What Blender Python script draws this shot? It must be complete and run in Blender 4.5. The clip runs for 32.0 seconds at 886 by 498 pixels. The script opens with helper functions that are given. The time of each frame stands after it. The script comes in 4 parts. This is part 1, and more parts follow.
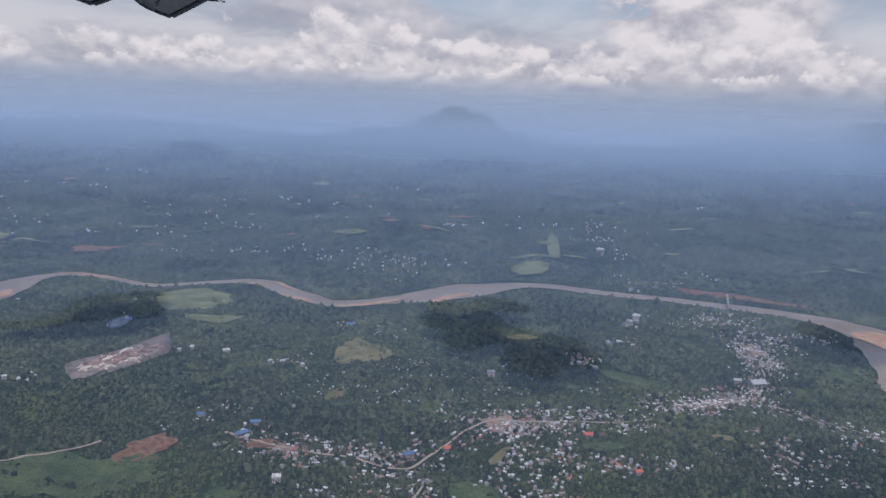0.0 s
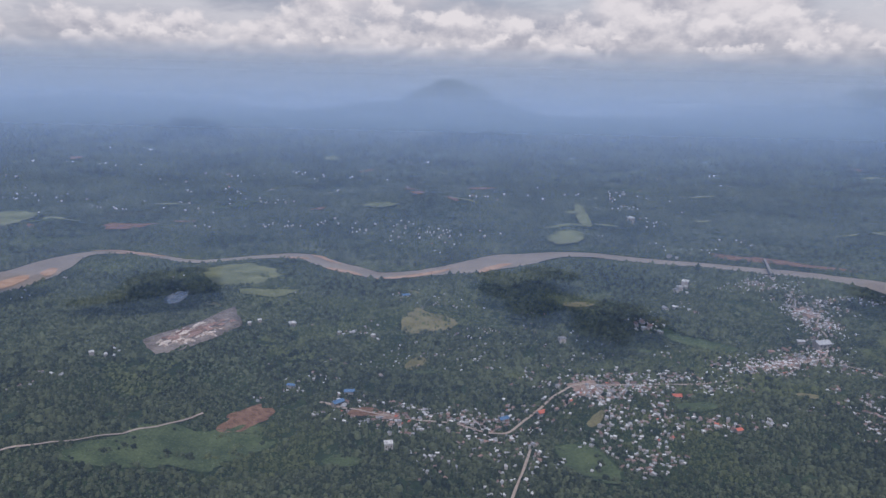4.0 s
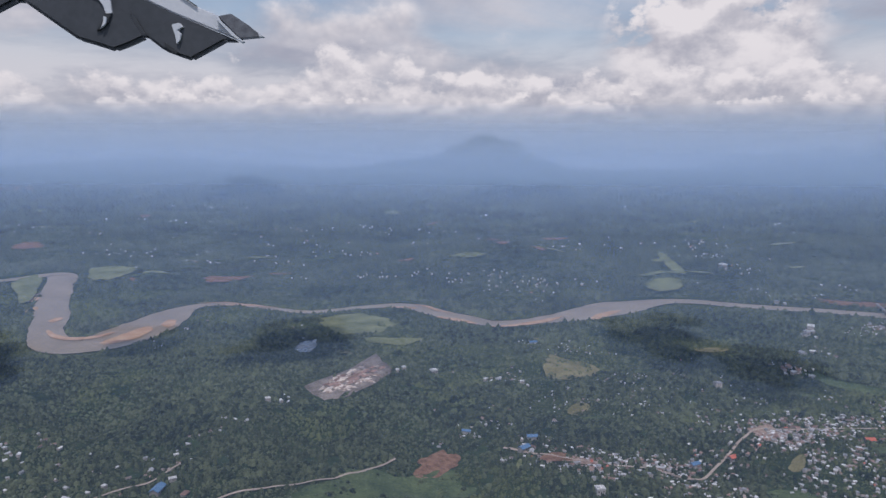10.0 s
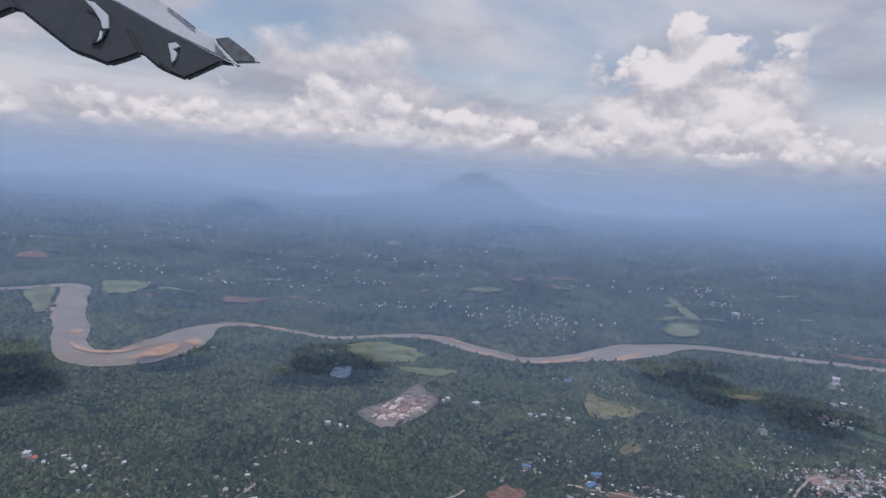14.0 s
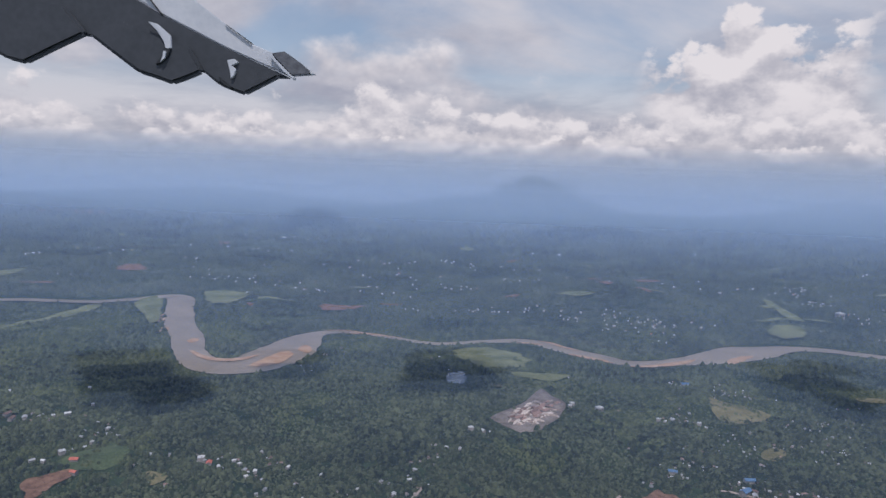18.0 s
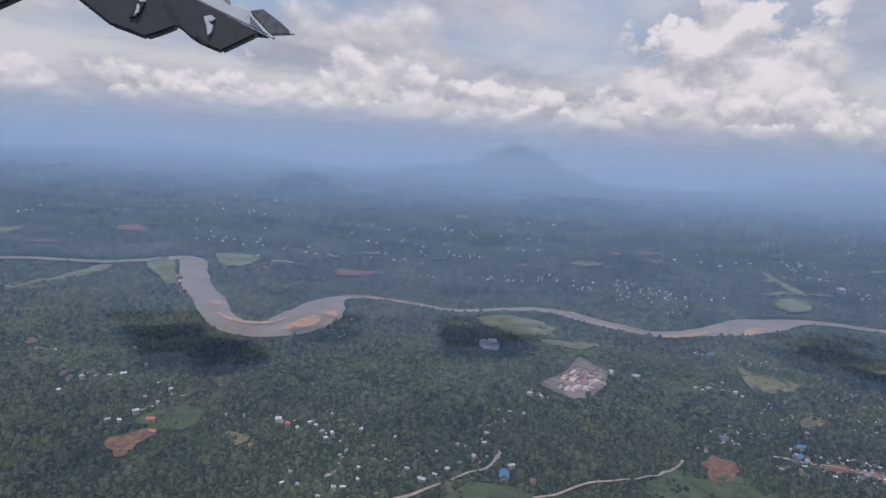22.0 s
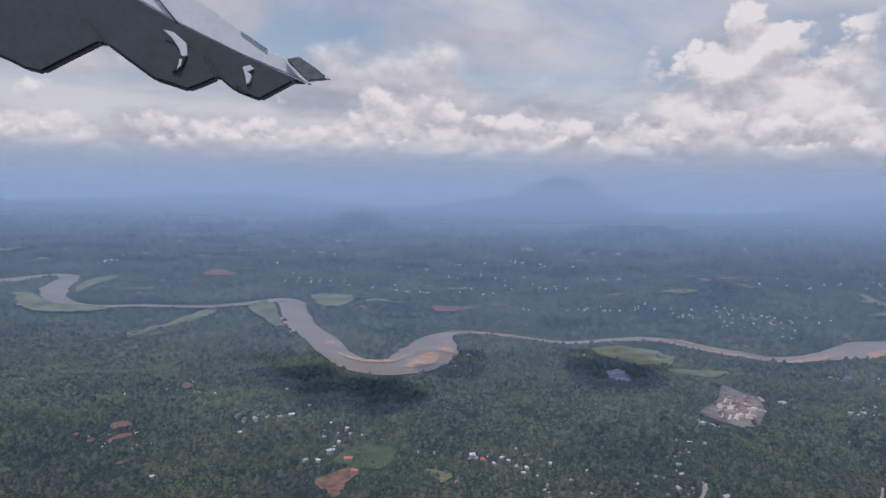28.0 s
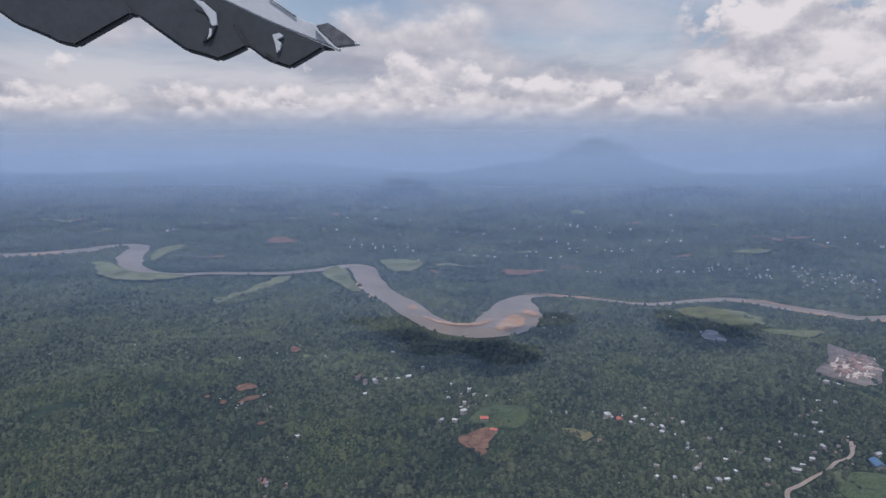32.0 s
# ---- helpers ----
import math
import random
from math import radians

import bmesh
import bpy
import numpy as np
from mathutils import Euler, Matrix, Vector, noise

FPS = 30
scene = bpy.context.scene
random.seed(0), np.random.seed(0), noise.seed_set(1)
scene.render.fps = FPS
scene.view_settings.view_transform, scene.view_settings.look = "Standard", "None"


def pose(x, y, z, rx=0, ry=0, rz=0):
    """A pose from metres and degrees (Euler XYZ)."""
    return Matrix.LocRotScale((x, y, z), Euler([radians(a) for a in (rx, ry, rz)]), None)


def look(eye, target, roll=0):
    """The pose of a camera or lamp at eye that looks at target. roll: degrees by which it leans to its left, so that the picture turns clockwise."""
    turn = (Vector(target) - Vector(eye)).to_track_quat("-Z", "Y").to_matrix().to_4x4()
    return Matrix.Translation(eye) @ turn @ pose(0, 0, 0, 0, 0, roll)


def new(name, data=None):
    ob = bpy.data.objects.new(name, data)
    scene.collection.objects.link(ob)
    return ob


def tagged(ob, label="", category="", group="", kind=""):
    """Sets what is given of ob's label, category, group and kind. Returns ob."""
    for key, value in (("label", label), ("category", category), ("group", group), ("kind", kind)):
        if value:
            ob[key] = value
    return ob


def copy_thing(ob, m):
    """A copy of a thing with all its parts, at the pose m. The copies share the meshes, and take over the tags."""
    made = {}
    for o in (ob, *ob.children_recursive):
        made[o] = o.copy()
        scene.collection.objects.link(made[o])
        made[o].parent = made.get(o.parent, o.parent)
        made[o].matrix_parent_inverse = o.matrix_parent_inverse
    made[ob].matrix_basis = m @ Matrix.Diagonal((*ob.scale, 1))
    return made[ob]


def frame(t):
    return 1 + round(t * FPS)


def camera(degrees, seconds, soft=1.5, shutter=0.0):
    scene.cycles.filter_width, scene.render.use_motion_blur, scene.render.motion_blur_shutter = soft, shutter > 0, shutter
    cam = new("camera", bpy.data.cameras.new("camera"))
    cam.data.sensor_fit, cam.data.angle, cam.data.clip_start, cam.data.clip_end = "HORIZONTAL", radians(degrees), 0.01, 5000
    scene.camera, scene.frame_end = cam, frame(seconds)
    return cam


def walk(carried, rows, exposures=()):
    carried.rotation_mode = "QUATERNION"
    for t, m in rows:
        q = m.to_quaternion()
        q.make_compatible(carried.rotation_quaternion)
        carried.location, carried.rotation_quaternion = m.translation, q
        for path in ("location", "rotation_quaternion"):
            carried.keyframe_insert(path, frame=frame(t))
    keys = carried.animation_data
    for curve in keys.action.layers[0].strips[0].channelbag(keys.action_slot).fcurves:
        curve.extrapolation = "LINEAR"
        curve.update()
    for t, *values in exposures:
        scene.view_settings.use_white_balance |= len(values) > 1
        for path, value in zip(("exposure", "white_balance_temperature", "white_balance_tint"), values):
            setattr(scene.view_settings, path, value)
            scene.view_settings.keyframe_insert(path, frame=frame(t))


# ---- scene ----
cam = camera(66.9, 32.0, soft=1.5)
METRES, EYE, TILT, LEAN, TURN = 240.0, 96.0, -10.3, -2.1, 0.0
ROWS = [
    (0.0, 0.0, 0.0, 0.0, -0.0, 0.0, 0.0),
    (0.5, -0.0126, 0.0008, -0.0023, -0.86, 1.95, -0.35),
    (1.0, -0.0267, 0.0014, -0.0009, -0.18, 0.5, -0.8),
    (1.5, -0.0503, -0.0007, -0.0055, -3.42, -0.65, -3.25),
    (2.0, -0.0634, 0.001, -0.0045, -3.17, -1.47, -0.83),
    (2.5, -0.0839, 0.0006, -0.0047, -1.64, 0.1, 1.33),
    (3.0, -0.1036, 0.0005, -0.009, -0.81, -1.45, 2.13),
    (3.5, -0.1172, 0.0005, -0.0073, -0.95, -2.34, 1.6),
    (5.5, -0.1905, -0.0002, -0.0127, -1.11, -0.7, 0.69),
    (6.0, -0.2073, 0.0002, -0.0142, -1.08, -0.37, 1.44),
    (6.5, -0.22, -0.0005, -0.0158, 0.2, -1.02, 0.79),
    (7.0, -0.2396, 0.0, -0.0148, 0.88, 0.48, 3.46),
    (7.5, -0.2537, 0.0003, -0.015, -1.33, 1.98, 1.65),
    (8.0, -0.2732, 0.0002, -0.0176, -1.12, 2.91, 1.66),
    (8.5, -0.2877, 0.0002, -0.0172, -0.07, 3.66, 2.3),
    (9.0, -0.3069, 0.0003, -0.018, -0.39, 4.17, 2.14),
    (9.5, -0.3217, 0.0001, -0.0195, -0.54, 3.22, 2.29),
    (10.0, -0.3372, -0.0009, -0.0199, 0.91, 2.62, 1.83),
    (10.5, -0.3534, -0.0014, -0.0202, 1.12, 1.91, 0.43),
    (11.0, -0.3671, -0.0014, -0.0186, 1.22, 4.53, 2.88),
    (11.5, -0.3835, -0.0027, -0.0206, 1.27, 7.21, 2.44),
    (12.0, -0.4006, -0.0029, -0.0193, -0.07, 6.88, 0.92),
    (12.5, -0.4105, -0.0034, -0.0194, 0.1, 6.25, 0.64),
    (13.0, -0.4318, -0.0038, -0.0196, 0.19, 5.74, 0.2),
    (13.5, -0.4449, -0.0042, -0.0214, -0.25, 5.55, 0.49),
    (14.0, -0.4619, -0.0041, -0.0258, -1.21, 5.58, -1.42),
    (14.5, -0.4742, -0.0056, -0.0232, 1.93, 3.53, -0.2),
    (15.0, -0.4886, -0.0067, -0.0223, 3.38, 4.17, 0.21),
    (15.5, -0.5036, -0.0068, -0.0228, 3.34, 5.34, 0.02),
    (17.5, -0.5657, -0.0115, -0.0255, 3.33, 6.29, -0.16),
    (18.0, -0.5774, -0.0123, -0.0271, 3.31, 5.93, -0.58),
    (18.5, -0.5906, -0.0133, -0.0259, 3.73, 6.1, -1.16),
    (19.0, -0.6067, -0.0144, -0.0259, 3.1, 6.22, -1.26),
    (19.5, -0.6248, -0.0156, -0.0281, 2.97, 5.38, -1.26),
    (20.0, -0.6365, -0.0167, -0.027, 2.11, 5.07, -1.98),
    (20.5, -0.6527, -0.0178, -0.0284, 1.87, 3.92, -2.22),
    (21.0, -0.6672, -0.0188, -0.0299, 2.26, 1.86, -1.29),
    (21.5, -0.6805, -0.0204, -0.0293, 2.04, 1.85, -0.96),
    (22.0, -0.699, -0.0213, -0.03, 0.94, 3.2, -1.76),
    (22.5, -0.7101, -0.0231, -0.0309, 0.37, 4.47, -2.26),
    (23.0, -0.7271, -0.0238, -0.0318, 0.32, 4.6, -1.7),
    (23.5, -0.7413, -0.0254, -0.0315, 1.84, 3.24, 0.1),
    (24.0, -0.7565, -0.0261, -0.0319, 1.39, 2.68, -0.84),
    (24.5, -0.7713, -0.0269, -0.0324, 0.17, 3.44, -1.34),
    (26.5, -0.8294, -0.0326, -0.0326, 1.28, 4.72, -1.22),
    (27.0, -0.8453, -0.0337, -0.0334, 1.06, 5.15, -0.96),
    (27.5, -0.8603, -0.0348, -0.0328, 3.84, 6.56, 0.48),
    (28.0, -0.8739, -0.0368, -0.0341, 3.96, 6.14, 0.29),
    (28.5, -0.8869, -0.0375, -0.0346, 3.24, 5.57, -0.29),
    (29.0, -0.9037, -0.0389, -0.0345, 4.06, 5.32, 0.81),
    (29.5, -0.9195, -0.0401, -0.0365, 3.82, 6.25, 1.08),
    (30.0, -0.9334, -0.0412, -0.0372, 4.55, 5.38, 1.48),
    (30.5, -0.947, -0.042, -0.037, 4.63, 5.23, 0.79),
    (31.0, -0.9639, -0.0431, -0.0362, 5.45, 4.52, 0.49),
    (31.5, -0.9755, -0.0449, -0.0375, 6.23, 3.86, 0.84),
    (32.0, -0.9927, -0.0454, -0.037, 6.51, 3.24, 1.02),
]
walk(cam, [(t, pose(0, 0, EYE, TILT, LEAN, TURN) @ pose(METRES * x, METRES * y, METRES * z, 90 + pitch, roll, yaw)) for t, x, y, z, yaw, pitch, roll in ROWS],
     exposures=[(0.0, -0.22, 6230, 14), (1.5, -0.30, 6230, 14), (3.0, -0.24, 6230, 14), (8.0, -0.20, 6230, 14), (32.0, -0.24, 6230, 14)])

# ---- sky, sun ----
SUN_ELEVATION = radians(69)
world = bpy.data.worlds.new("sky")
scene.world = world
world.use_nodes = True
wn, wl = world.node_tree.nodes, world.node_tree.links
wn.clear()
w_out = wn.new("ShaderNodeOutputWorld")
w_bg = wn.new("ShaderNodeBackground")
w_sky = wn.new("ShaderNodeTexSky")
w_sky.sky_type, w_sky.sun_disc = "NISHITA", False
w_sky.sun_elevation, w_sky.sun_rotation = SUN_ELEVATION, radians(180)
w_sky.dust_density, w_sky.air_density = 0.8, 1.2
# clouds of the sky dome: a row of cumulus over the horizon, a tower, and soft high sheets


def w_math(op, a, b=None, c=None, clamp=False):
    nd = wn.new("ShaderNodeMath")
    nd.operation, nd.use_clamp = op, clamp
    for i, v in enumerate((a, b, c)):
        if v is not None:
            if isinstance(v, (int, float)):
                nd.inputs[i].default_value = v
            else:
                wl.new(v, nd.inputs[i])
    return nd.outputs[0]


def w_step(v, lo, hi, to_lo=0.0, to_hi=1.0):
    nd = wn.new("ShaderNodeMapRange")
    nd.interpolation_type = "SMOOTHSTEP"
    wl.new(v, nd.inputs["Value"])
    for k, x in (("From Min", lo), ("From Max", hi), ("To Min", to_lo), ("To Max", to_hi)):
        nd.inputs[k].default_value = x
    return nd.outputs[0]


def w_noise(x, y, scale, detail, rough=0.55, z=0.0, warp=0.0):
    v, nd = wn.new("ShaderNodeCombineXYZ"), wn.new("ShaderNodeTexNoise")
    wl.new(x, v.inputs[0]), wl.new(y, v.inputs[1])
    v.inputs[2].default_value = z
    nd.inputs["Scale"].default_value, nd.inputs["Detail"].default_value = scale, detail
    nd.inputs["Roughness"].default_value, nd.inputs["Distortion"].default_value = rough, warp
    wl.new(v.outputs[0], nd.inputs["Vector"])
    return nd.outputs["Fac"]


def w_colour(fac, dark, light):
    nd = wn.new("ShaderNodeMix")
    nd.data_type = "RGBA"
    if isinstance(fac, (int, float)):
        nd.inputs[0].default_value = fac
    else:
        wl.new(fac, nd.inputs[0])
    for i, v in ((6, dark), (7, light)):
        if isinstance(v, tuple):
            nd.inputs[i].default_value = (*v, 1)
        else:
            wl.new(v, nd.inputs[i])
    return nd.outputs[2]


w_co, w_sep = wn.new("ShaderNodeTexCoord"), wn.new("ShaderNodeSeparateXYZ")
wl.new(w_co.outputs["Generated"], w_sep.inputs[0])
AZ = w_math("ARCTAN2", w_sep.outputs["X"], w_sep.outputs["Y"])  # radians to the right of north
EL = w_math("ARCSINE", w_sep.outputs["Z"])
SKY_GREY, SKY_WHITE = (0.475, 0.475, 0.53), (0.88, 0.835, 0.825)
w_scale = wn.new("ShaderNodeVectorMath")
w_scale.operation = "SCALE"
w_scale.inputs["Scale"].default_value = 0.12
wl.new(w_sky.outputs[0], w_scale.inputs[0])
# high sheets, drawn out towards the horizon
flat_x = w_math("DIVIDE", w_sep.outputs["X"], w_math("ADD", w_sep.outputs["Z"], 0.16))
flat_y = w_math("DIVIDE", w_sep.outputs["Y"], w_math("ADD", w_sep.outputs["Z"], 0.16))
sheet = w_noise(flat_x, flat_y, 0.62, 7, 0.55, 3.1, 0.4)
sheet_thin = w_step(EL, 0.28, 0.75, 1.0, 0.22)
sheet_cover = w_math("MAXIMUM", w_step(sheet, 0.40, 0.58, 0.24, 0.97), w_step(EL, 0.10, 0.24, 0.95, 0.0))
sheet_light = w_step(w_noise(flat_x, flat_y, 1.1, 7, 0.6, 8.4, 0.3), 0.34, 0.66)
w_last = w_colour(w_math("MULTIPLY", sheet_cover, sheet_thin), w_scale.outputs[0], w_colour(sheet_light, (0.42, 0.43, 0.50), (0.70, 0.685, 0.71)))


def heaps(last, base, height, spread, seed, az_from, az_to, soft, grain, full):
    """Cumulus: billowed tops of uneven height over a softer base, lit from above."""
    broad = w_noise(AZ, w_math("MULTIPLY", EL, 0.5), spread, 2, 0.5, seed)
    top = w_math("MULTIPLY_ADD", w_math("SUBTRACT", broad, 0.5), height * 2.6, base + height * 0.72)

    def density(lift, fine=8):
        e = w_math("ADD", EL, lift)
        n = w_noise(AZ, w_math("MULTIPLY", e, 1.35), grain, fine, 0.56, seed + 5)
        return w_math("MULTIPLY_ADD", n, 1.7, w_math("MULTIPLY", w_math("SUBTRACT", top, e), 0.55 / height))

    d = density(0.0)
    cover = w_math("MULTIPLY", w_step(d, full, full + soft), w_step(w_math("MULTIPLY_ADD", w_noise(AZ, EL, 22.0, 3, 0.6, seed + 9), 0.05, EL), base, base + 0.05))
    if az_to > az_from:
        cover = w_math("MULTIPLY", cover, w_math("MULTIPLY", w_step(AZ, az_from, az_from + 0.05), w_step(AZ, az_to - 0.05, az_to, 1.0, 0.0)))
    lit = w_math("ADD", w_step(w_math("SUBTRACT", density(0.0, 4), density(height * 0.26, 4)), -0.26, 0.50), w_step(EL, base, base + height * 1.1, -0.12, 0.28), clamp=True)
    return w_colour(cover, last, w_colour(lit, SKY_GREY, SKY_WHITE))


w_last = heaps(w_last, 0.165, 0.060, 4.0, 11.3, -0.62, -0.02, 0.45, 8.0, 0.84)
w_last = heaps(w_last, 0.120, 0.050, 4.0, 40.1, -0.18, 0.36, 0.45, 9.0, 0.86)
w_last = heaps(w_last, 0.100, 0.120, 7.0, 21.7, 0.20, 0.52, 0.16, 15.0, 0.70)
w_last = heaps(w_last, 0.070, 0.060, 6.0, 31.2, 0, 0, 0.24, 16.0, 0.82)
w_last = heaps(w_last, 0.055, 0.034, 9.0, 57.9, 0, 0, 0.22, 28.0, 0.84)
# moist air under the cloud bases
w_last = w_colour(w_step(EL, 0.030, 0.085, 0.92, 0.0), w_last, (0.30, 0.37, 0.49))
wl.new(w_last, w_bg.inputs["Color"])
w_bg.inputs["Strength"].default_value = 1.0
wl.new(w_bg.outputs[0], w_out.inputs["Surface"])

sun = new("sun", bpy.data.lights.new("sun", "SUN"))
sun.data.energy, sun.data.angle, sun.data.color = 2.6, radians(0.53), (1.0, 0.95, 0.88)
TO_SUN = Vector((0.0, -math.cos(SUN_ELEVATION), math.sin(SUN_ELEVATION)))
sun.matrix_world = look(TO_SUN * 900, (0, 0, 0))

# ---- materials ----


def material(name, dark, light, scale=1.0, rough=0.9, fine=8.0, bump=0.3, depth=0.1, island=0.0, metal=0.0, low=0.35, high=0.65, spec=0.3, obj_random=0.0):
    """Two colours mixed by noise at two scales (in 1/m), with relief; island / obj_random: brightness that varies from piece to piece."""
    m = bpy.data.materials.new(name)
    m.use_nodes = True
    n, l = m.node_tree.nodes, m.node_tree.links
    b = n["Principled BSDF"]
    b.inputs["Roughness"].default_value, b.inputs["Metallic"].default_value = rough, metal
    b.inputs["Specular IOR Level"].default_value = spec
    geo = n.new("ShaderNodeNewGeometry")
    big, small = n.new("ShaderNodeTexNoise"), n.new("ShaderNodeTexNoise")
    for tex, s, d in ((big, scale, 5), (small, scale * fine, 4)):
        tex.inputs["Scale"].default_value, tex.inputs["Detail"].default_value = s, d
        l.new(geo.outputs["Position"], tex.inputs["Vector"])
    add = n.new("ShaderNodeMath")
    add.operation = "MULTIPLY_ADD"
    add.inputs[1].default_value = 0.6
    l.new(small.outputs["Fac"], add.inputs[0])
    half = n.new("ShaderNodeMath")
    half.operation = "MULTIPLY_ADD"
    half.inputs[1].default_value, half.inputs[2].default_value = 0.6, -0.1
    l.new(big.outputs["Fac"], half.inputs[0]), l.new(half.outputs[0], add.inputs[2])
    last = add.outputs[0]
    for amount, source in ((island, geo.outputs["Random Per Island"]), (obj_random, None)):
        if amount:
            if source is None:
                source = n.new("ShaderNodeObjectInfo").outputs["Random"]
            extra = n.new("ShaderNodeMath")
            extra.operation = "MULTIPLY_ADD"
            extra.inputs[1].default_value = amount
            shift = n.new("ShaderNodeMath")
            shift.operation = "SUBTRACT"
            shift.inputs[1].default_value = amount / 2
            l.new(source, extra.inputs[0]), l.new(last, shift.inputs[0]), l.new(shift.outputs[0], extra.inputs[2])
            last = extra.outputs[0]
    ramp = n.new("ShaderNodeValToRGB")
    ramp.color_ramp.elements[0].position, ramp.color_ramp.elements[0].color = low, (*dark, 1)
    ramp.color_ramp.elements[1].position, ramp.color_ramp.elements[1].color = high, (*light, 1)
    l.new(last, ramp.inputs[0]), l.new(ramp.outputs[0], b.inputs["Base Color"])
    if bump:
        bp = n.new("ShaderNodeBump")
        bp.inputs["Strength"].default_value, bp.inputs["Distance"].default_value = bump, depth
        l.new(small.outputs["Fac"], bp.inputs["Height"]), l.new(bp.outputs[0], b.inputs["Normal"])
    return m


M_GROUND = material("wooded_ground", (0.012, 0.024, 0.014), (0.040, 0.062, 0.028), 0.035, 0.95, 14, 0.8, 0.8)
M_FOREST = material("forest_leaves", (0.015, 0.025, 0.016), (0.138, 0.158, 0.084), 0.022, 0.85, 130, 1.0, 0.35, island=0.38, low=0.30, high=0.82)
M_FAR_FOREST = material("far_forest_leaves", (0.014, 0.022, 0.015), (0.120, 0.138, 0.086), 0.016, 0.85, 24, 0.5, 0.4, island=0.20, low=0.27, high=0.78)
M_PALE_LEAF = material("pale_leaves", (0.032, 0.048, 0.023), (0.150, 0.168, 0.074), 0.05, 0.85, 60, 1.0, 0.35, island=0.36, low=0.27, high=0.82)
M_FIELD = material("paddy_field", (0.085, 0.10, 0.045), (0.235, 0.235, 0.115), 0.09, 0.95, 12, 0.4, 0.1)
M_GRASS = material("green_field", (0.034, 0.054, 0.024), (0.105, 0.132, 0.058), 0.16, 0.95, 9, 0.4, 0.1)
M_DRY = material("dry_field", (0.105, 0.098, 0.045), (0.25, 0.215, 0.11), 0.13, 0.95, 12, 0.4, 0.1)
M_RED = material("red_earth", (0.095, 0.052, 0.033), (0.28, 0.155, 0.097), 0.5, 0.95, 8, 0.5, 0.2)
M_SAND = material("river_sand", (0.36, 0.205, 0.125), (0.56, 0.39, 0.27), 0.22, 0.95, 8, 0.3, 0.1)
M_WATER = material("river_water", (0.200, 0.152, 0.102), (0.320, 0.245, 0.172), 0.06, 0.35, 12, 0.06, 0.05, spec=0.3)
M_POND = material("pond_water", (0.06, 0.08, 0.10), (0.10, 0.12, 0.14), 0.1, 0.12, 12, 0.05, 0.05, spec=0.5)
M_ROAD = material("road_dust", (0.28, 0.22, 0.18), (0.44, 0.36, 0.29), 0.3, 0.95, 8, 0.2, 0.05)
M_YARD = material("yard_dust", (0.20, 0.13, 0.10), (0.38, 0.28, 0.22), 0.3, 0.95, 8, 0.3, 0.05)
M_PAVED = material("levelled_earth", (0.10, 0.080, 0.070), (0.29, 0.245, 0.215), 0.22, 0.9, 9, 0.5, 0.2)

# ---- shared builders ----
rng = np.random.default_rng(7)


def smooth(v):
    v = np.clip(v, 0, 1)
    return v * v * (3 - 2 * v)


def lattice(x, y, seed):
    """Value noise from -1 to 1 on a unit lattice."""
    xi, yi = np.floor(x).astype(np.int64), np.floor(y).astype(np.int64)
    fx, fy = smooth(x - xi), smooth(y - yi)

    def at(i, j):
        k = (i * 374761393 + j * 668265263 + seed * 974711) & 0x7FFFFFFF
        k = ((k ^ (k >> 13)) * 1274126177) & 0x7FFFFFFF
        return ((k ^ (k >> 16)) & 0xFFFF) / 32767.5 - 1

    a = at(xi, yi) * (1 - fx) + at(xi + 1, yi) * fx
    b = at(xi, yi + 1) * (1 - fx) + at(xi + 1, yi + 1) * fx
    return a * (1 - fy) + b * fy


def fbm(x, y, seed, octaves=4):
    return sum(lattice(x * 2**k, y * 2**k, seed + k) / 2**k for k in range(octaves))


def spline(points, steps=8):
    """A Catmull-Rom curve through the rows of points."""
    p = np.array(points, float)
    p = np.vstack([2 * p[0] - p[1], p, 2 * p[-1] - p[-2]])
    out = []
    for i in range(1, len(p) - 2):
        for s in np.arange(steps) / steps:
            a, b, c, d = p[i - 1], p[i], p[i + 1], p[i + 2]
            out.append(0.5 * (2 * b + (c - a) * s + (2 * a - 5 * b + 4 * c - d) * s**2 + (3 * b - a - 3 * c + d) * s**3))
    return np.array(out + [p[-2]])


def mesh_from(name, verts, faces, mat, shade_smooth=True):
    """One mesh from numpy arrays of corners and of faces that all have the same number of corners."""
    me = bpy.data.meshes.new(name)
    faces = np.asarray(faces, dtype=np.int32)
    me.vertices.add(len(verts))
    me.vertices.foreach_set("co", np.asarray(verts, dtype=np.float32).ravel())
    k = faces.shape[1]
    me.loops.add(faces.size)
    me.loops.foreach_set("vertex_index", faces.ravel())
    me.polygons.add(len(faces))
    me.polygons.foreach_set("loop_start", np.arange(len(faces), dtype=np.int32) * k)
    me.polygons.foreach_set("use_smooth", np.full(len(faces), shade_smooth))
    me.update(calc_edges=True)
    me.materials.append(mat)
    return me


def part(name, bm, mat, parent=None, label=""):
    """Links a bmesh as one mesh object under a thing or a part."""
    me = bpy.data.meshes.new(name)
    bm.to_mesh(me)
    bm.free()
    me.materials.append(mat)
    ob = new(name, me)
    if parent:
        ob.parent = parent
    return tagged(ob, label)


def sheet_faces(nu, nv):
    i = np.arange((nu - 1) * (nv - 1))
    a = (i // (nv - 1)) * nv + i % (nv - 1)
    return np.stack([a, a + nv, a + nv + 1, a + 1], 1)


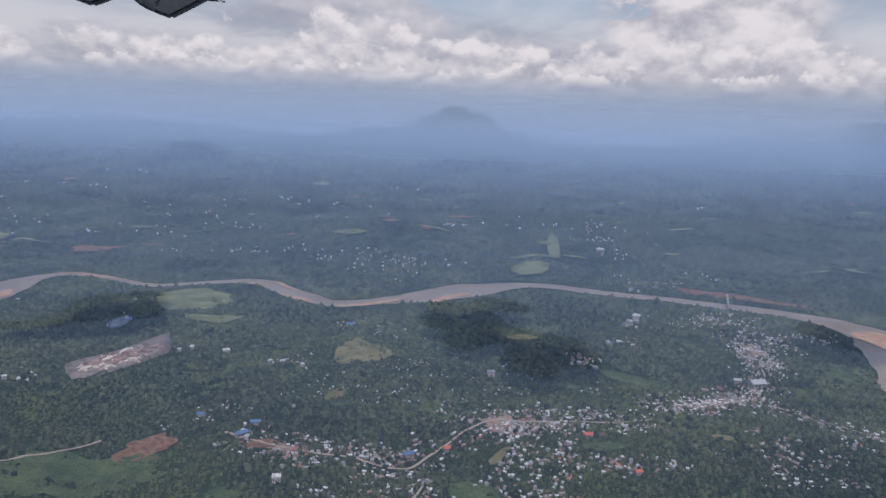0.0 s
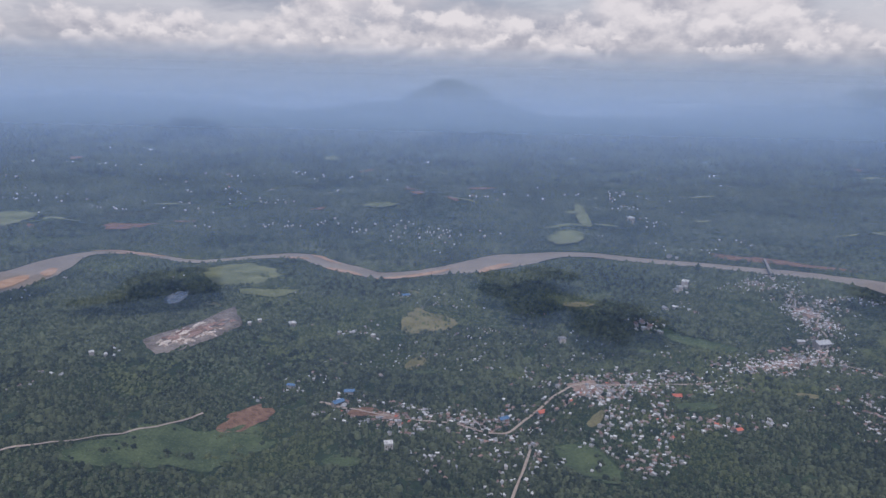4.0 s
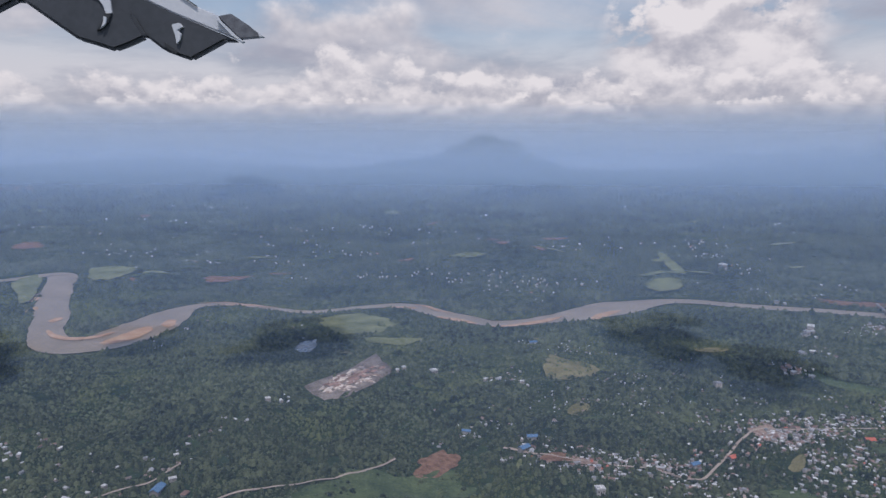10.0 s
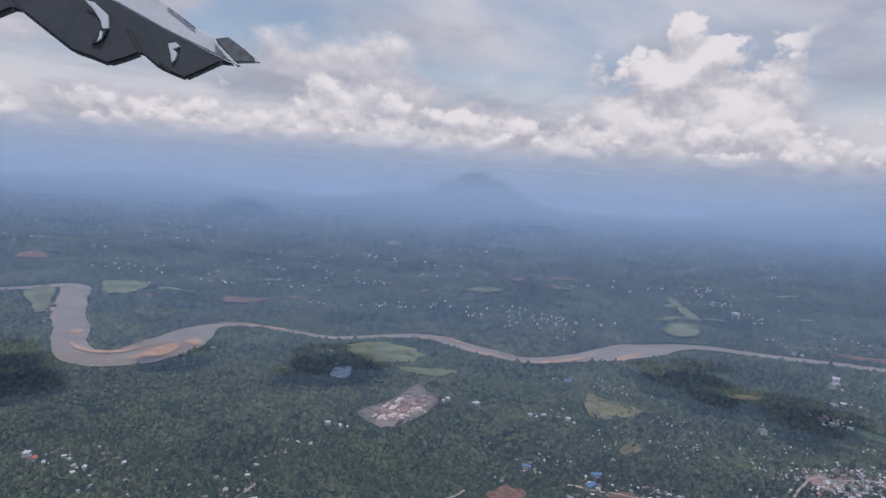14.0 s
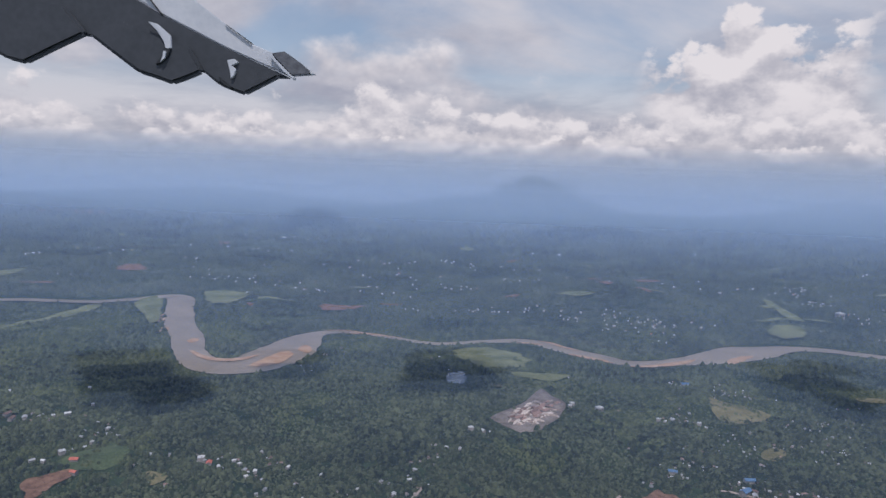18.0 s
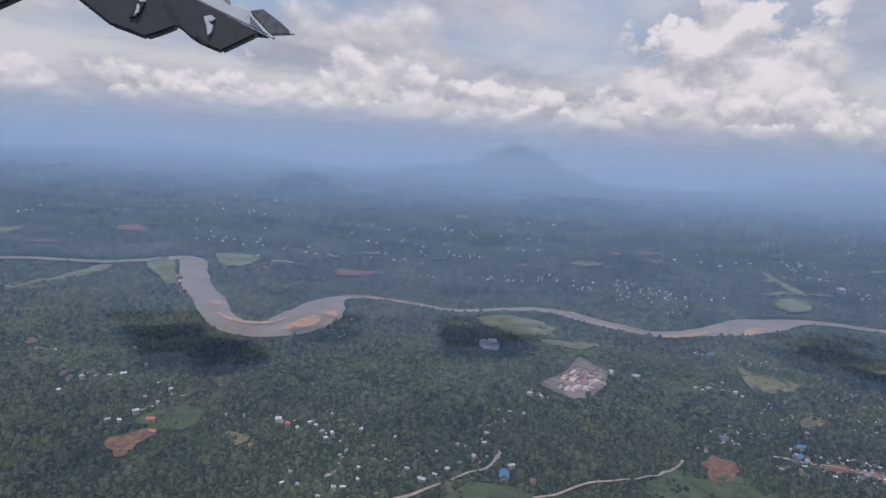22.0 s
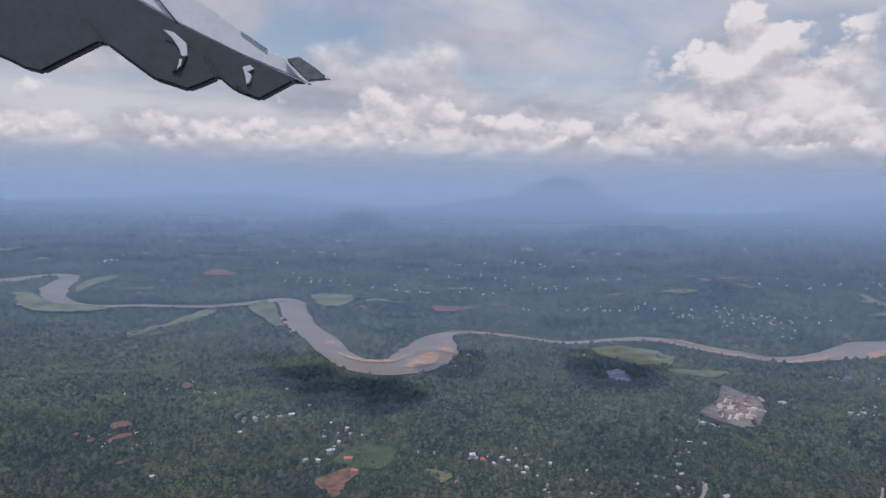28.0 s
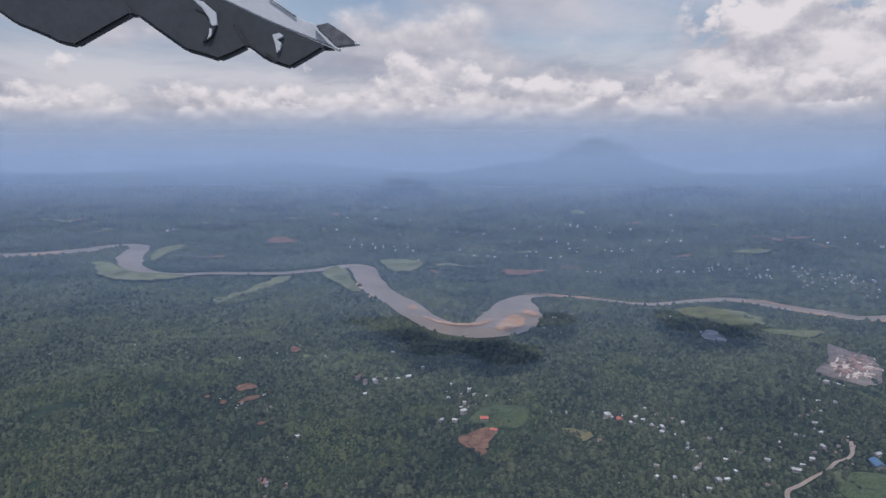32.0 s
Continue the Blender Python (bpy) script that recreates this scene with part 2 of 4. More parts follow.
# ---- plan: the river from upstream to downstream (east, north, half width) ----
RIVER_UPPER = [
    (-800, 500, 14), (-700, 478, 14), (-640, 478, 14), (-600, 515, 14), (-590, 552, 10), (-566, 540, 9), (-548, 500, 10), (-530, 464, 10),
    (-505, 440, 10), (-480, 431, 9), (-449, 435, 7.5), (-424, 436, 7.5), (-400, 438, 8), (-377, 447, 9), (-352, 458, 10),
]
RIVER_LOWER = [
    (-352, 458, 9.5), (-336, 427, 9.5), (-320, 392, 9), (-302, 362, 9), (-288, 333, 8.5), (-273, 311, 9), (-261, 303, 11.5), (-250, 306, 14), (-244, 318, 15.5),
    (-240, 335, 15), (-238, 355, 14), (-237, 376, 9), (-231, 391, 5), (-217, 396, 3.6), (-200, 392, 3.2), (-184, 384, 3.4), (-168, 377, 3.8), (-155, 377, 4), (-131, 389, 4.4),
    (-110, 395, 5.5), (-98, 387, 6.5), (-84, 372, 7), (-70, 361, 6.5), (-58, 351, 6.5),
]
RIVER_EAST = [
    (-58, 351, 6.5), (-41, 354, 6), (-26, 361, 7.5), (-11, 369, 11), (5, 381, 14), (22, 394, 15), (39, 404, 11), (54, 408, 8), (72, 407, 6.5), (90, 400, 6.5), (116, 391, 6), (138, 385, 6), (160, 375, 7),
    (178, 369, 7), (198, 358, 8), (214, 343, 12), (222, 315, 18), (212, 278, 20), (196, 240, 20), (190, 195, 18), (205, 140, 18),
]
RIVER = np.vstack([spline(RIVER_UPPER, 6)[:-1], spline(RIVER_LOWER, 6)[:-1], spline(RIVER_EAST, 6)])
RIVER_Y0 = RIVER[:, :2].astype(np.float32)
RIVER_HW = RIVER[:, 2].astype(np.float32)


def river_gap(x, y):
    """Metres from the water's edge (negative on the water)."""
    x, y = np.asarray(x, np.float32).ravel(), np.asarray(y, np.float32).ravel()
    out = np.empty(len(x), np.float32)
    for s in range(0, len(x), 40000):
        e = slice(s, s + 40000)
        out[e] = (np.hypot(x[e, None] - RIVER_Y0[None, :, 0], y[e, None] - RIVER_Y0[None, :, 1]) - RIVER_HW[None]).min(1)
    return out


def valley(x, y):
    """The broad shape of the land."""
    return (7.5 * smooth((-75 - x) / 40) * smooth((288 - y) / 42) + 8 * smooth((y - 395) / 80)
            + 14 * np.exp(-(((x + 43) / 60) ** 2) - ((y - 537) / 45) ** 2))


NEAR_HILLS = [  # east, north, half length, half depth, height, turn in degrees
    (-470, 1195, 46, 60, 27, 0), (-425, 1200, 44, 60, 22, 0), (-360, 1240, 90, 60, 12, 0), (30, 1240, 90, 45, 20, 3), (110, 1250, 60, 45, 15, 0), (-190, 900, 120, 50, 7, 2), (-420, 660, 90, 40, 5, 10),
    (210, 640, 110, 50, 5, -10), (-120, 1050, 160, 50, 9, 0), (420, 950, 150, 60, 9, -5), (-700, 1000, 180, 60, 11, 4), (-560, 1290, 90, 60, 16, 2), (-230, 1320, 110, 60, 14, 0), (330, 1330, 160, 60, 14, -3),
]
FAR_HILLS = [
    (-960, 1330, 330, 70, 24, 5), (-640, 1420, 130, 60, 22, -5), (-1500, 1700, 600, 120, 36, 4), (-300, 1750, 220, 60, 30, 3), (500, 1750, 260, 70, 26, -4),
    (52, 2440, 80, 120, 28, 0), (125, 2460, 120, 110, 40, 0), (-45, 2440, 150, 110, 50, 0), (70, 2460, 300, 120, 50, 0), (230, 2500, 200, 130, 40, 0), (-330, 2520, 300, 130, 52, 0),
    (1500, 2900, 520, 180, 110, -8), (2200, 2800, 500, 200, 150, -8), (-1500, 3000, 900, 200, 70, 5),
]


def land(x, y):
    """Height of the ground over any place."""
    x, y = np.asarray(x, float), np.asarray(y, float)
    shape = x.shape
    x, y = x.ravel(), y.ravel()
    z = valley(x, y)
    calm = smooth((river_gap(x, y) - 4) / 55) * smooth(1.25 * np.hypot((x + 117) / 24, (y - 242) / 34) - 1.0)  # level by the river and under the terrace
    z = z + calm * (2.6 + 1.6 * smooth((300 - y) / 80)) * fbm(x / 46, y / 46, 3, 4) + smooth((y - 480) / 300) * (4.2 * fbm(x / 150, y / 80, 11, 4) + 1)
    for hx, hy, a, b, height, turn in NEAR_HILLS + FAR_HILLS:
        c, s = math.cos(radians(turn)), math.sin(radians(turn))
        u, v = (x - hx) * c + (y - hy) * s, -(x - hx) * s + (y - hy) * c
        d = (u / a) ** 2 + (v / b) ** 2
        near = d < 12
        z[near] += height * np.exp(-d[near]) * (1 + 0.22 * fbm(x[near] / (a * 0.5), y[near] / (b * 0.5), 31, 4))
    z = np.where(y > 30, z, z * smooth((y + 100) / 130))
    return z.reshape(shape)


def graded(fine_from, fine_to, step, low, high, grow=1.12):
    """Places along an axis, close together in the middle and wider apart outside."""
    mid = list(np.arange(fine_from, fine_to + step / 2, step))
    up, s = [], step
    while (up or mid)[-1] < high:
        s *= grow
        up.append((up or mid)[-1] + min(s, 26))
    down, s = [], step
    while (down or mid[:1])[-1] > low:
        s *= grow
        down.append((down or mid[:1])[-1] - min(s, 26))
    return np.array(down[::-1] + mid + up)


gx, gy = graded(-640, 300, 4.0, -4600, 4600), graded(90, 640, 4.0, -500, 4900, 1.08)
GX, GY = np.meshgrid(gx, gy, indexing="ij")
GZ = land(GX, GY)
ground = new("ground", mesh_from("ground", np.stack([GX.ravel(), GY.ravel(), GZ.ravel()], 1), sheet_faces(len(gx), len(gy)), M_GROUND))
tagged(ground, "rolling dark green wooded lowland that reaches the hazy horizon", "ground", kind="structure")


# ---- what lies open among the trees: a raster of blocked ground, one cell a metre ----
OX, OY, NX, NY = -900, 60, 1500, 900
blocked = np.zeros((NX, NY), bool)
CX, CY = np.meshgrid(np.arange(NX) + OX + 0.5, np.arange(NY) + OY + 0.5, indexing="ij")
blocked |= (river_gap(CX, CY) < 0.6).reshape(NX, NY)


OPEN = fbm(CX / 4, CY / 4, 61, 2) < 1.0
OPEN_GRASS = fbm(CX / 3.2, CY / 3.2, 61, 2) < 0.36


def block_disc(x, y, r):
    i0, i1, j0, j1 = int(x - r - OX), int(x + r - OX) + 2, int(y - r - OY), int(y + r - OY) + 2
    i0, j0 = max(i0, 0), max(j0, 0)
    if i1 > 0 and j1 > 0:
        part_of = blocked[i0:i1, j0:j1]
        part_of |= np.hypot(CX[i0:i1, j0:j1] - x, CY[i0:i1, j0:j1] - y) < r


def is_blocked(x, y):
    i, j = np.floor(np.asarray(x) - OX).astype(int), np.floor(np.asarray(y) - OY).astype(int)
    ok = (i >= 0) & (i < NX) & (j >= 0) & (j < NY)
    return np.where(ok, blocked[i.clip(0, NX - 1), j.clip(0, NY - 1)], False)


def inside(poly, x, y):
    hit = np.zeros(x.shape, bool)
    for (x0, y0), (x1, y1) in zip(poly, np.roll(poly, -1, 0)):
        cross = (y0 > y) != (y1 > y)
        hit ^= cross & (x < (x1 - x0) * (y - y0) / ((y1 - y0) or 1e-9) + x0)
    return hit


def patch(name, mat, corners, lift, label, category, rough=0.13, block=True, kind="", group="", rounds=3):
    """A piece of open land with a soft, uneven outline, laid on the ground."""
    p = np.array(corners, float)
    for _ in range(rounds):
        q = np.roll(p, -1, 0)
        p = np.stack([0.75 * p + 0.25 * q, 0.25 * p + 0.75 * q], 1).reshape(-1, 2)
    if rounds < 3:
        p = np.concatenate([p + (np.roll(p, -1, 0) - p) * s for s in (0, 0.25, 0.5, 0.75)], 1).reshape(-1, 2)
    mid = p.mean(0)
    wob = 1 + rough * fbm(p[:, 0] / 5 + 9, p[:, 1] / 5, 5, 3)
    p = mid + (p - mid) * wob[:, None]
    ground_open = OPEN_GRASS if mat in (M_GRASS, M_DRY) else OPEN
    rings = np.array([0.03, 0.25, 0.5, 0.75, 1.0])
    v = (mid + (p[None] - mid) * rings[:, None, None]).reshape(-1, 2)
    n = len(p)
    z = land(v[:, 0], v[:, 1]) + lift
    f = [[r * n + i, r * n + (i + 1) % n, (r + 1) * n + (i + 1) % n, (r + 1) * n + i] for r in range(len(rings) - 1) for i in range(n)]
    if block:
        i0, i1 = int(p[:, 0].min() - OX) - 1, int(p[:, 0].max() - OX) + 2
        j0, j1 = int(p[:, 1].min() - OY) - 1, int(p[:, 1].max() - OY) + 2
        if i0 >= 0 and j0 >= 0 and i1 < NX and j1 < NY:
            box = (slice(i0, i1), slice(j0, j1))
            blocked[box] |= inside(mid + (p - mid) * 1.0 + 1.0 * (p - mid) / (np.hypot(*(p - mid).T)[:, None] + 1e-6), CX[box], CY[box]) & ground_open[box]
    ob = new(name, mesh_from(name, np.c_[v, z], f, mat))
    return tagged(ob, label, category, group, kind)


def ribbon(name, mat, points, lift, label, category, kind="structure", width=None, cross=5, steps=8, gap=0.0):
    """A strip along a curve: rows of east, north, half width."""
    c = spline(points, steps)
    if width:
        c = np.c_[c[:, :2], np.full(len(c), width)]
    d = np.gradient(c[:, :2], axis=0)
    d /= np.hypot(d[:, 0], d[:, 1])[:, None] + 1e-9
    side = np.stack([-d[:, 1], d[:, 0]], 1)
    u = np.linspace(-1, 1, cross)
    edge = c[:, 2] * (1 + 0.08 * fbm(c[:, 0] / 9, c[:, 1] / 9, 21, 3))
    v = c[:, None, :2] + side[:, None] * (u[None, :, None] * edge[:, None, None])
    v = v.reshape(-1, 2)
    z = land(v[:, 0], v[:, 1]).reshape(len(c), cross)
    if gap:
        z = np.repeat(valley(c[:, 0], c[:, 1])[:, None], cross, 1)
    ob = new(name, mesh_from(name, np.c_[v, z.ravel() + lift], sheet_faces(len(c), cross), mat))
    for x, y, w in c:
        block_disc(x, y, w + 0.6)
    return tagged(ob, label, category, kind=kind)


LOOK_RIVER = "wide shallow brown river winding between wooded banks"
ribbon("water", M_WATER, np.vstack([RIVER_UPPER[:-1], RIVER_LOWER[:-1], RIVER_EAST]), 0.5, LOOK_RIVER, "river", gap=1.0, cross=7)

def open_land(name, mat, corners, label):
    return patch(name, mat, corners, 0.35 if corners[0][1] < 420 else 1.9, label, "field" if name == "field" else "bare earth", 0.13 if name == "field" else 0.34)


open_land("field", M_FIELD, [(-376, 440), (-360, 455), (-347, 423), (-333, 392), (-337, 387), (-350, 408), (-364, 424)], "pale green river meadow beside the brown water")
open_land("field", M_FIELD, [(-338, 466), (-327, 490), (-304, 478), (-306, 454), (-306, 441), (-322, 440)], "pale green meadow on the river bend")
open_land("field", M_FIELD, [(-151, 364), (-137, 374), (-124, 371), (-107, 352), (-112, 324), (-136, 322), (-149, 345)], "yellow-green rice field by the river")
open_land("field", M_FIELD, [(-125, 315), (-92, 317), (-94, 308), (-120, 307)], "narrow pale green field between tree rows")
open_land("field", M_GRASS, [(-252, 165), (-247, 175), (-247, 187), (-237, 176), (-232, 170), (-238, 164), (-246, 163)], "bright green field among trees")
open_land("bare_earth", M_DRY, [(-226, 166), (-218, 164), (-215, 159), (-219, 157), (-224, 160)], "brown half-cleared ground among trees")
open_land("field", M_FIELD, [(-413, 345), (-412, 381), (-410, 410), (-395, 442), (-388, 428), (-395, 412), (-403, 376), (-404, 348)], "pale strip of meadow along a stream")
open_land("field", M_FIELD, [(-513, 462), (-540, 520), (-533, 560), (-519, 527), (-518, 499), (-505, 462)], "pale green meadow inside the river loop")
open_land("field", M_FIELD, [(-556, 452), (-525, 420), (-505, 410), (-476, 413), (-459, 428), (-489, 424), (-520, 436), (-540, 455)], "pale green river bank meadow")
open_land("field", M_DRY, [(-43, 262), (-37, 292), (-28, 284), (-16, 276), (-22, 260), (-36, 253)], "dry yellow field among the trees")
open_land("field", M_FIELD, [(46, 430), (54, 447), (68, 452), (77, 445), (70, 427), (56, 423)], "pale green field by the river")
open_land("field", M_FIELD, [(90, 555), (99, 555), (92, 500), (84, 455), (78, 470)], "narrow pale green valley field")
open_land("field", M_GRASS, [(-112, 166), (-98, 175), (-84, 162), (-82, 149), (-102, 150)], "bright green grassy slope among trees")
open_land("field", M_GRASS, [(2, 173), (15, 174), (21, 160), (17, 150), (9, 152)], "bright green field inside the town")
open_land("field", M_DRY, [(32, 307), (48, 306), (47, 295), (34, 294)], "brownish clearing in the wood")
open_land("field", M_GRASS, [(46, 193), (59, 192), (58, 185), (46, 186)], "small green field behind houses")
open_land("field", M_GRASS, [(-116, 153), (-100, 172), (-92, 174), (-80, 183), (-73, 174), (-75, 166), (-98, 146), (-124, 142)], "green grassy slope below red earth")
open_land("field", M_GRASS, [(-166, 138), (-157, 146), (-147, 147), (-143, 139), (-150, 126), (-166, 126)], "green field inside a bend of the dirt road")
open_land("field", M_GRASS, [(66, 262), (92, 258), (96, 250), (70, 252)], "thin green field behind the town")
open_land("field", M_GRASS, [(-60, 158), (-52, 163), (-46, 158), (-50, 152)], "small green field among houses")
open_land("field", M_DRY, [(-40, 228), (-34, 232), (-30, 226), (-36, 221)], "small dry clearing among trees")
open_land("bare_earth", M_RED, [(-251, 150), (-252, 158), (-248, 163), (-243, 163), (-243, 156), (-246, 148)], "ploughed red-brown earth beside a green field")
for corners in ([(-332, 195), (-329, 200), (-323, 197), (-322, 193), (-328, 192)], [(-324, 182), (-323, 189), (-319, 190), (-318, 187), (-322, 184)], [(-330, 182), (-329, 184), (-327, 182), (-328, 180)],
                [(-337, 185), (-336, 187), (-334, 186), (-335, 184)], [(-327, 239), (-326, 243), (-321, 241), (-321, 233), (-325, 234)], [(-311, 164), (-309, 166), (-307, 163), (-309, 162)]):
    open_land("bare_earth", M_RED, corners, "small patch of dug red earth among the trees")
open_land("bare_earth", M_RED, [(-249, 446), (-232, 458), (-212, 454), (-235, 438)], "red earth scar on a wooded slope")
open_land("bare_earth", M_RED, [(-122, 500), (-106, 512), (-108, 492)], "red earth scar on a wooded slope")
open_land("bare_earth", M_RED, [(-48, 528), (-36, 536), (-34, 520), (-44, 518)], "red earth scar on a hillside")
open_land("bare_earth", M_RED, [(-18, 520), (-8, 516), (-4, 506), (-14, 510)], "red earth scar on a hillside")
open_land("bare_earth", M_RED, [(-463, 570), (-470, 600), (-444, 596), (-432, 572)], "long red earth cutting in the woods")
open_land("bare_earth", M_RED, [(-86, 190), (-81, 194), (-77, 191), (-78, 184), (-85, 177), (-90, 175), (-91, 180)], "red earth slope beside a dirt track")
open_land("bare_earth", M_RED, [(-1150, 1280), (-1000, 1300), (-860, 1290), (-860, 1278), (-1010, 1284)], "far red earth cutting along a ridge")
open_land("bare_earth", M_RED, [(150, 402), (170, 396), (220, 372), (224, 380), (172, 408), (154, 412)], "reddish bare bank beside the bridge")
open_land("bare_earth", M_DRY, [(88, 199), (93, 202), (97, 198), (92, 194)], "small sandy yard behind houses")
open_land("bare_earth", M_RED, [(-55, 183), (-48, 187), (-42, 182), (-50, 178)], "orange bare yard beside houses")
for _ in range(30):
    cx, cy = rng.uniform(-420, 160), rng.uniform(125, 430)
    if is_blocked(cx, cy) or cx < -265 - 0.8 * cy or cx > 25 + 0.7 * cy:
        continue
    turn, long_, wide = rng.uniform(0, 3.14), rng.uniform(1.5, 5.0), rng.uniform(0.8, 2.4)
    ring = [(cx + math.cos(turn) * long_ * math.cos(a) * k - math.sin(turn) * wide * math.sin(a) * k, cy + math.sin(turn) * long_ * math.cos(a) * k + math.cos(turn) * wide * math.sin(a) * k)
            for a, k in ((i * 0.785, rng.uniform(0.7, 1.25)) for i in range(8))]
    mat, label = ((M_GRASS, "small grassy clearing among the trees"), (M_FIELD, "small pale clearing among the trees"), (M_DRY, "small dry brown clearing among the trees"))[rng.choice(3, p=(0.5, 0.3, 0.2))]
    patch("clearing", mat, ring, 0.35, label, "clearing", 0.5, group="clearings among the trees")

open_land("field", M_GRASS, [(160, 262), (172, 280), (178, 262), (168, 250)], "dim green field beside the river wood")


# clearings and cuttings scattered over the far woods
for i in range(130):
    cy = 440 + 900 * rng.uniform(0, 1) ** 1.3
    cx = rng.uniform(-265 - 0.75 * cy, 25 + 0.7 * cy)
    if river_gap(np.array([cx]), np.array([cy]))[0] < 8:
        continue
    grow = cy / 500
    long_, wide, turn = rng.uniform(5, 16) * grow, rng.uniform(2, 5) * grow, rng.normal(0, 0.35)
    ring = [(cx + (math.cos(turn) * long_ * math.cos(a) - math.sin(turn) * wide * math.sin(a)) * k, cy + (math.sin(turn) * long_ * math.cos(a) + math.cos(turn) * wide * math.sin(a)) * k)
            for a, k in ((j * 0.785, rng.uniform(0.6, 1.3)) for j in range(8))]
    mat, label = ((M_GRASS, "far green clearing in the woods"), (M_FIELD, "far pale field in the woods"), (M_RED, "far red earth cutting in the woods"))[rng.choice(3, p=(0.45, 0.42, 0.13))]
    patch("clearing", mat, ring, 2.2, label, "clearing", 0.3, group="far clearings in the woods")


def sandbar(*corners):
    return patch("sandbar", M_SAND, corners, 0.75, "pale orange sandbar in the shallow brown river", "sandbar", 0.12, block=False, group="sandbars in the river")


ribbon("sandbar", M_SAND, [(-286, 331, 0.8), (-278, 322, 1.8), (-270, 316.5, 2.4), (-262, 315.5, 2.6), (-255, 319, 2.2), (-250, 328, 0.8)], 0.8, "pale orange sand strip along the inner river bend", "sandbar", "", gap=1.0)
ribbon("sandbar", M_SAND, [(-232, 397, 0.5), (-218, 399, 1.1), (-203, 394, 0.9), (-192, 389, 1.2), (-182, 386, 0.5)], 0.8, "pale sand along the narrow river bank", "sandbar", "", gap=1.0)
ribbon("sandbar", M_SAND, [(-101, 396, 0.6), (-94, 391, 1.6), (-88, 382, 1.3), (-80, 374, 0.6)], 0.8, "pale sand along the river bank", "sandbar", "", gap=1.0)
ribbon("sandbar", M_SAND, [(-58, 343, 0.8), (-44, 347, 2.2), (-28, 357, 2.4), (-18, 366, 0.8)], 0.8, "pale orange sand in the shallow river", "sandbar", "", gap=1.0)
sandbar((-247, 308), (-245, 324), (-240, 338), (-235, 340), (-231, 328), (-235, 314), (-241, 306))
sandbar((-235, 345), (-233, 358), (-227, 352), (-225, 335))
sandbar((-299, 353), (-296, 361), (-291, 354), (-294, 346))
sandbar((-328, 379), (-325, 388), (-319, 377), (-322, 370))
sandbar((-345, 410), (-341, 420), (-334, 402), (-338, 396))
sandbar((0, 370), (10, 379), (22, 385), (9, 368), (-4, 356))
sandbar((-86, 366), (-76, 361), (-66, 352), (-64, 347), (-76, 354), (-88, 364))
sandbar((204, 330), (230, 336), (236, 300), (226, 262), (206, 236), (204, 270), (214, 300))
sandbar((-124, 386), (-112, 391), (-100, 388), (-100, 384), (-112, 387))
sandbar((-224, 392), (-205, 396), (-190, 391), (-190, 388), (-206, 391))
sandbar((-636, 470), (-610, 506), (-604, 500), (-620, 466))
patch("pond", M_POND, [(-151, 312), (-143, 311), (-142, 300), (-143, 291), (-150, 291), (-152, 300)], 0.5, "small grey-blue pond below wooded hills", "pond")

# ---- roads ----
MAIN_ROAD = [(-64, 194), (-45, 182), (-15, 181), (-1, 189), (12, 201), (23, 211), (39, 208), (67, 212), (88, 226), (105, 231), (121, 238), (133, 256), (141, 277), (158, 305), (157, 322), (158, 345), (163, 364)]
DIRT_ROAD = [(-180, 127), (-177, 136), (-169, 143), (-164, 147), (-159, 153), (-154, 157), (-151, 164)]
TRACK = [(-145, 141), (-137, 146), (-131, 148), (-123, 150), (-113, 158), (-104, 169), (-96, 182)]
LANE = [(118, 238), (128, 222), (144, 206), (160, 200)]
LANE_TWO = [(-2, 168), (-5, 158), (-9, 148), (-12, 138)]
for pts, w, label in ((MAIN_ROAD, 0.40, "pale dusty main road through the town"), (DIRT_ROAD, 0.50, "tan dirt road curving past a field"),
                      (TRACK, 0.34, "pale winding track through the wood"), (LANE, 0.45, "side road lined with houses"), (LANE_TWO, 0.4, "brown lane between houses")):
    ribbon("road", M_ROAD, [(x, y, w) for x, y in pts], 0.45, label, "road", width=w, cross=3)

TERRACE = [(-133, 229), (-120, 248), (-111, 269), (-103, 251), (-108, 234), (-115, 220), (-122, 215), (-128, 221)]
TERRACE_Z = float(land(*np.array(TERRACE, float).T).mean()) + 1.0

# ---- houses ----
WALL_PAINT = material("house_plaster", (0.34, 0.30, 0.27), (0.56, 0.51, 0.47), 0.8, 0.9, 6, 0.2, 0.02, obj_random=0.3)
ROOFS = {
    "white": material("white_sheet_roof", (0.42, 0.41, 0.41), (0.74, 0.72, 0.70), 1.2, 0.6, 6, 0.1, 0.02, obj_random=0.3),
    "tin": material("grey_tin_roof", (0.26, 0.26, 0.27), (0.46, 0.45, 0.45), 1.2, 0.5, 6, 0.1, 0.02, obj_random=0.3),
    "tile": material("clay_tile_roof", (0.19, 0.12, 0.10), (0.35, 0.23, 0.19), 1.2, 0.85, 6, 0.2, 0.02, obj_random=0.4),
    "brown": material("weathered_roof", (0.20, 0.16, 0.14), (0.36, 0.30, 0.27), 1.2, 0.85, 6, 0.2, 0.02, obj_random=0.4),
    "blue": material("blue_sheet_roof", (0.06, 0.13, 0.24), (0.12, 0.21, 0.34), 1.2, 0.5, 6, 0.1, 0.02, obj_random=0.3),
    "red": material("red_sheet_roof", (0.42, 0.10, 0.06), (0.56, 0.17, 0.11), 1.2, 0.6, 6, 0.1, 0.02, obj_random=0.3),
}
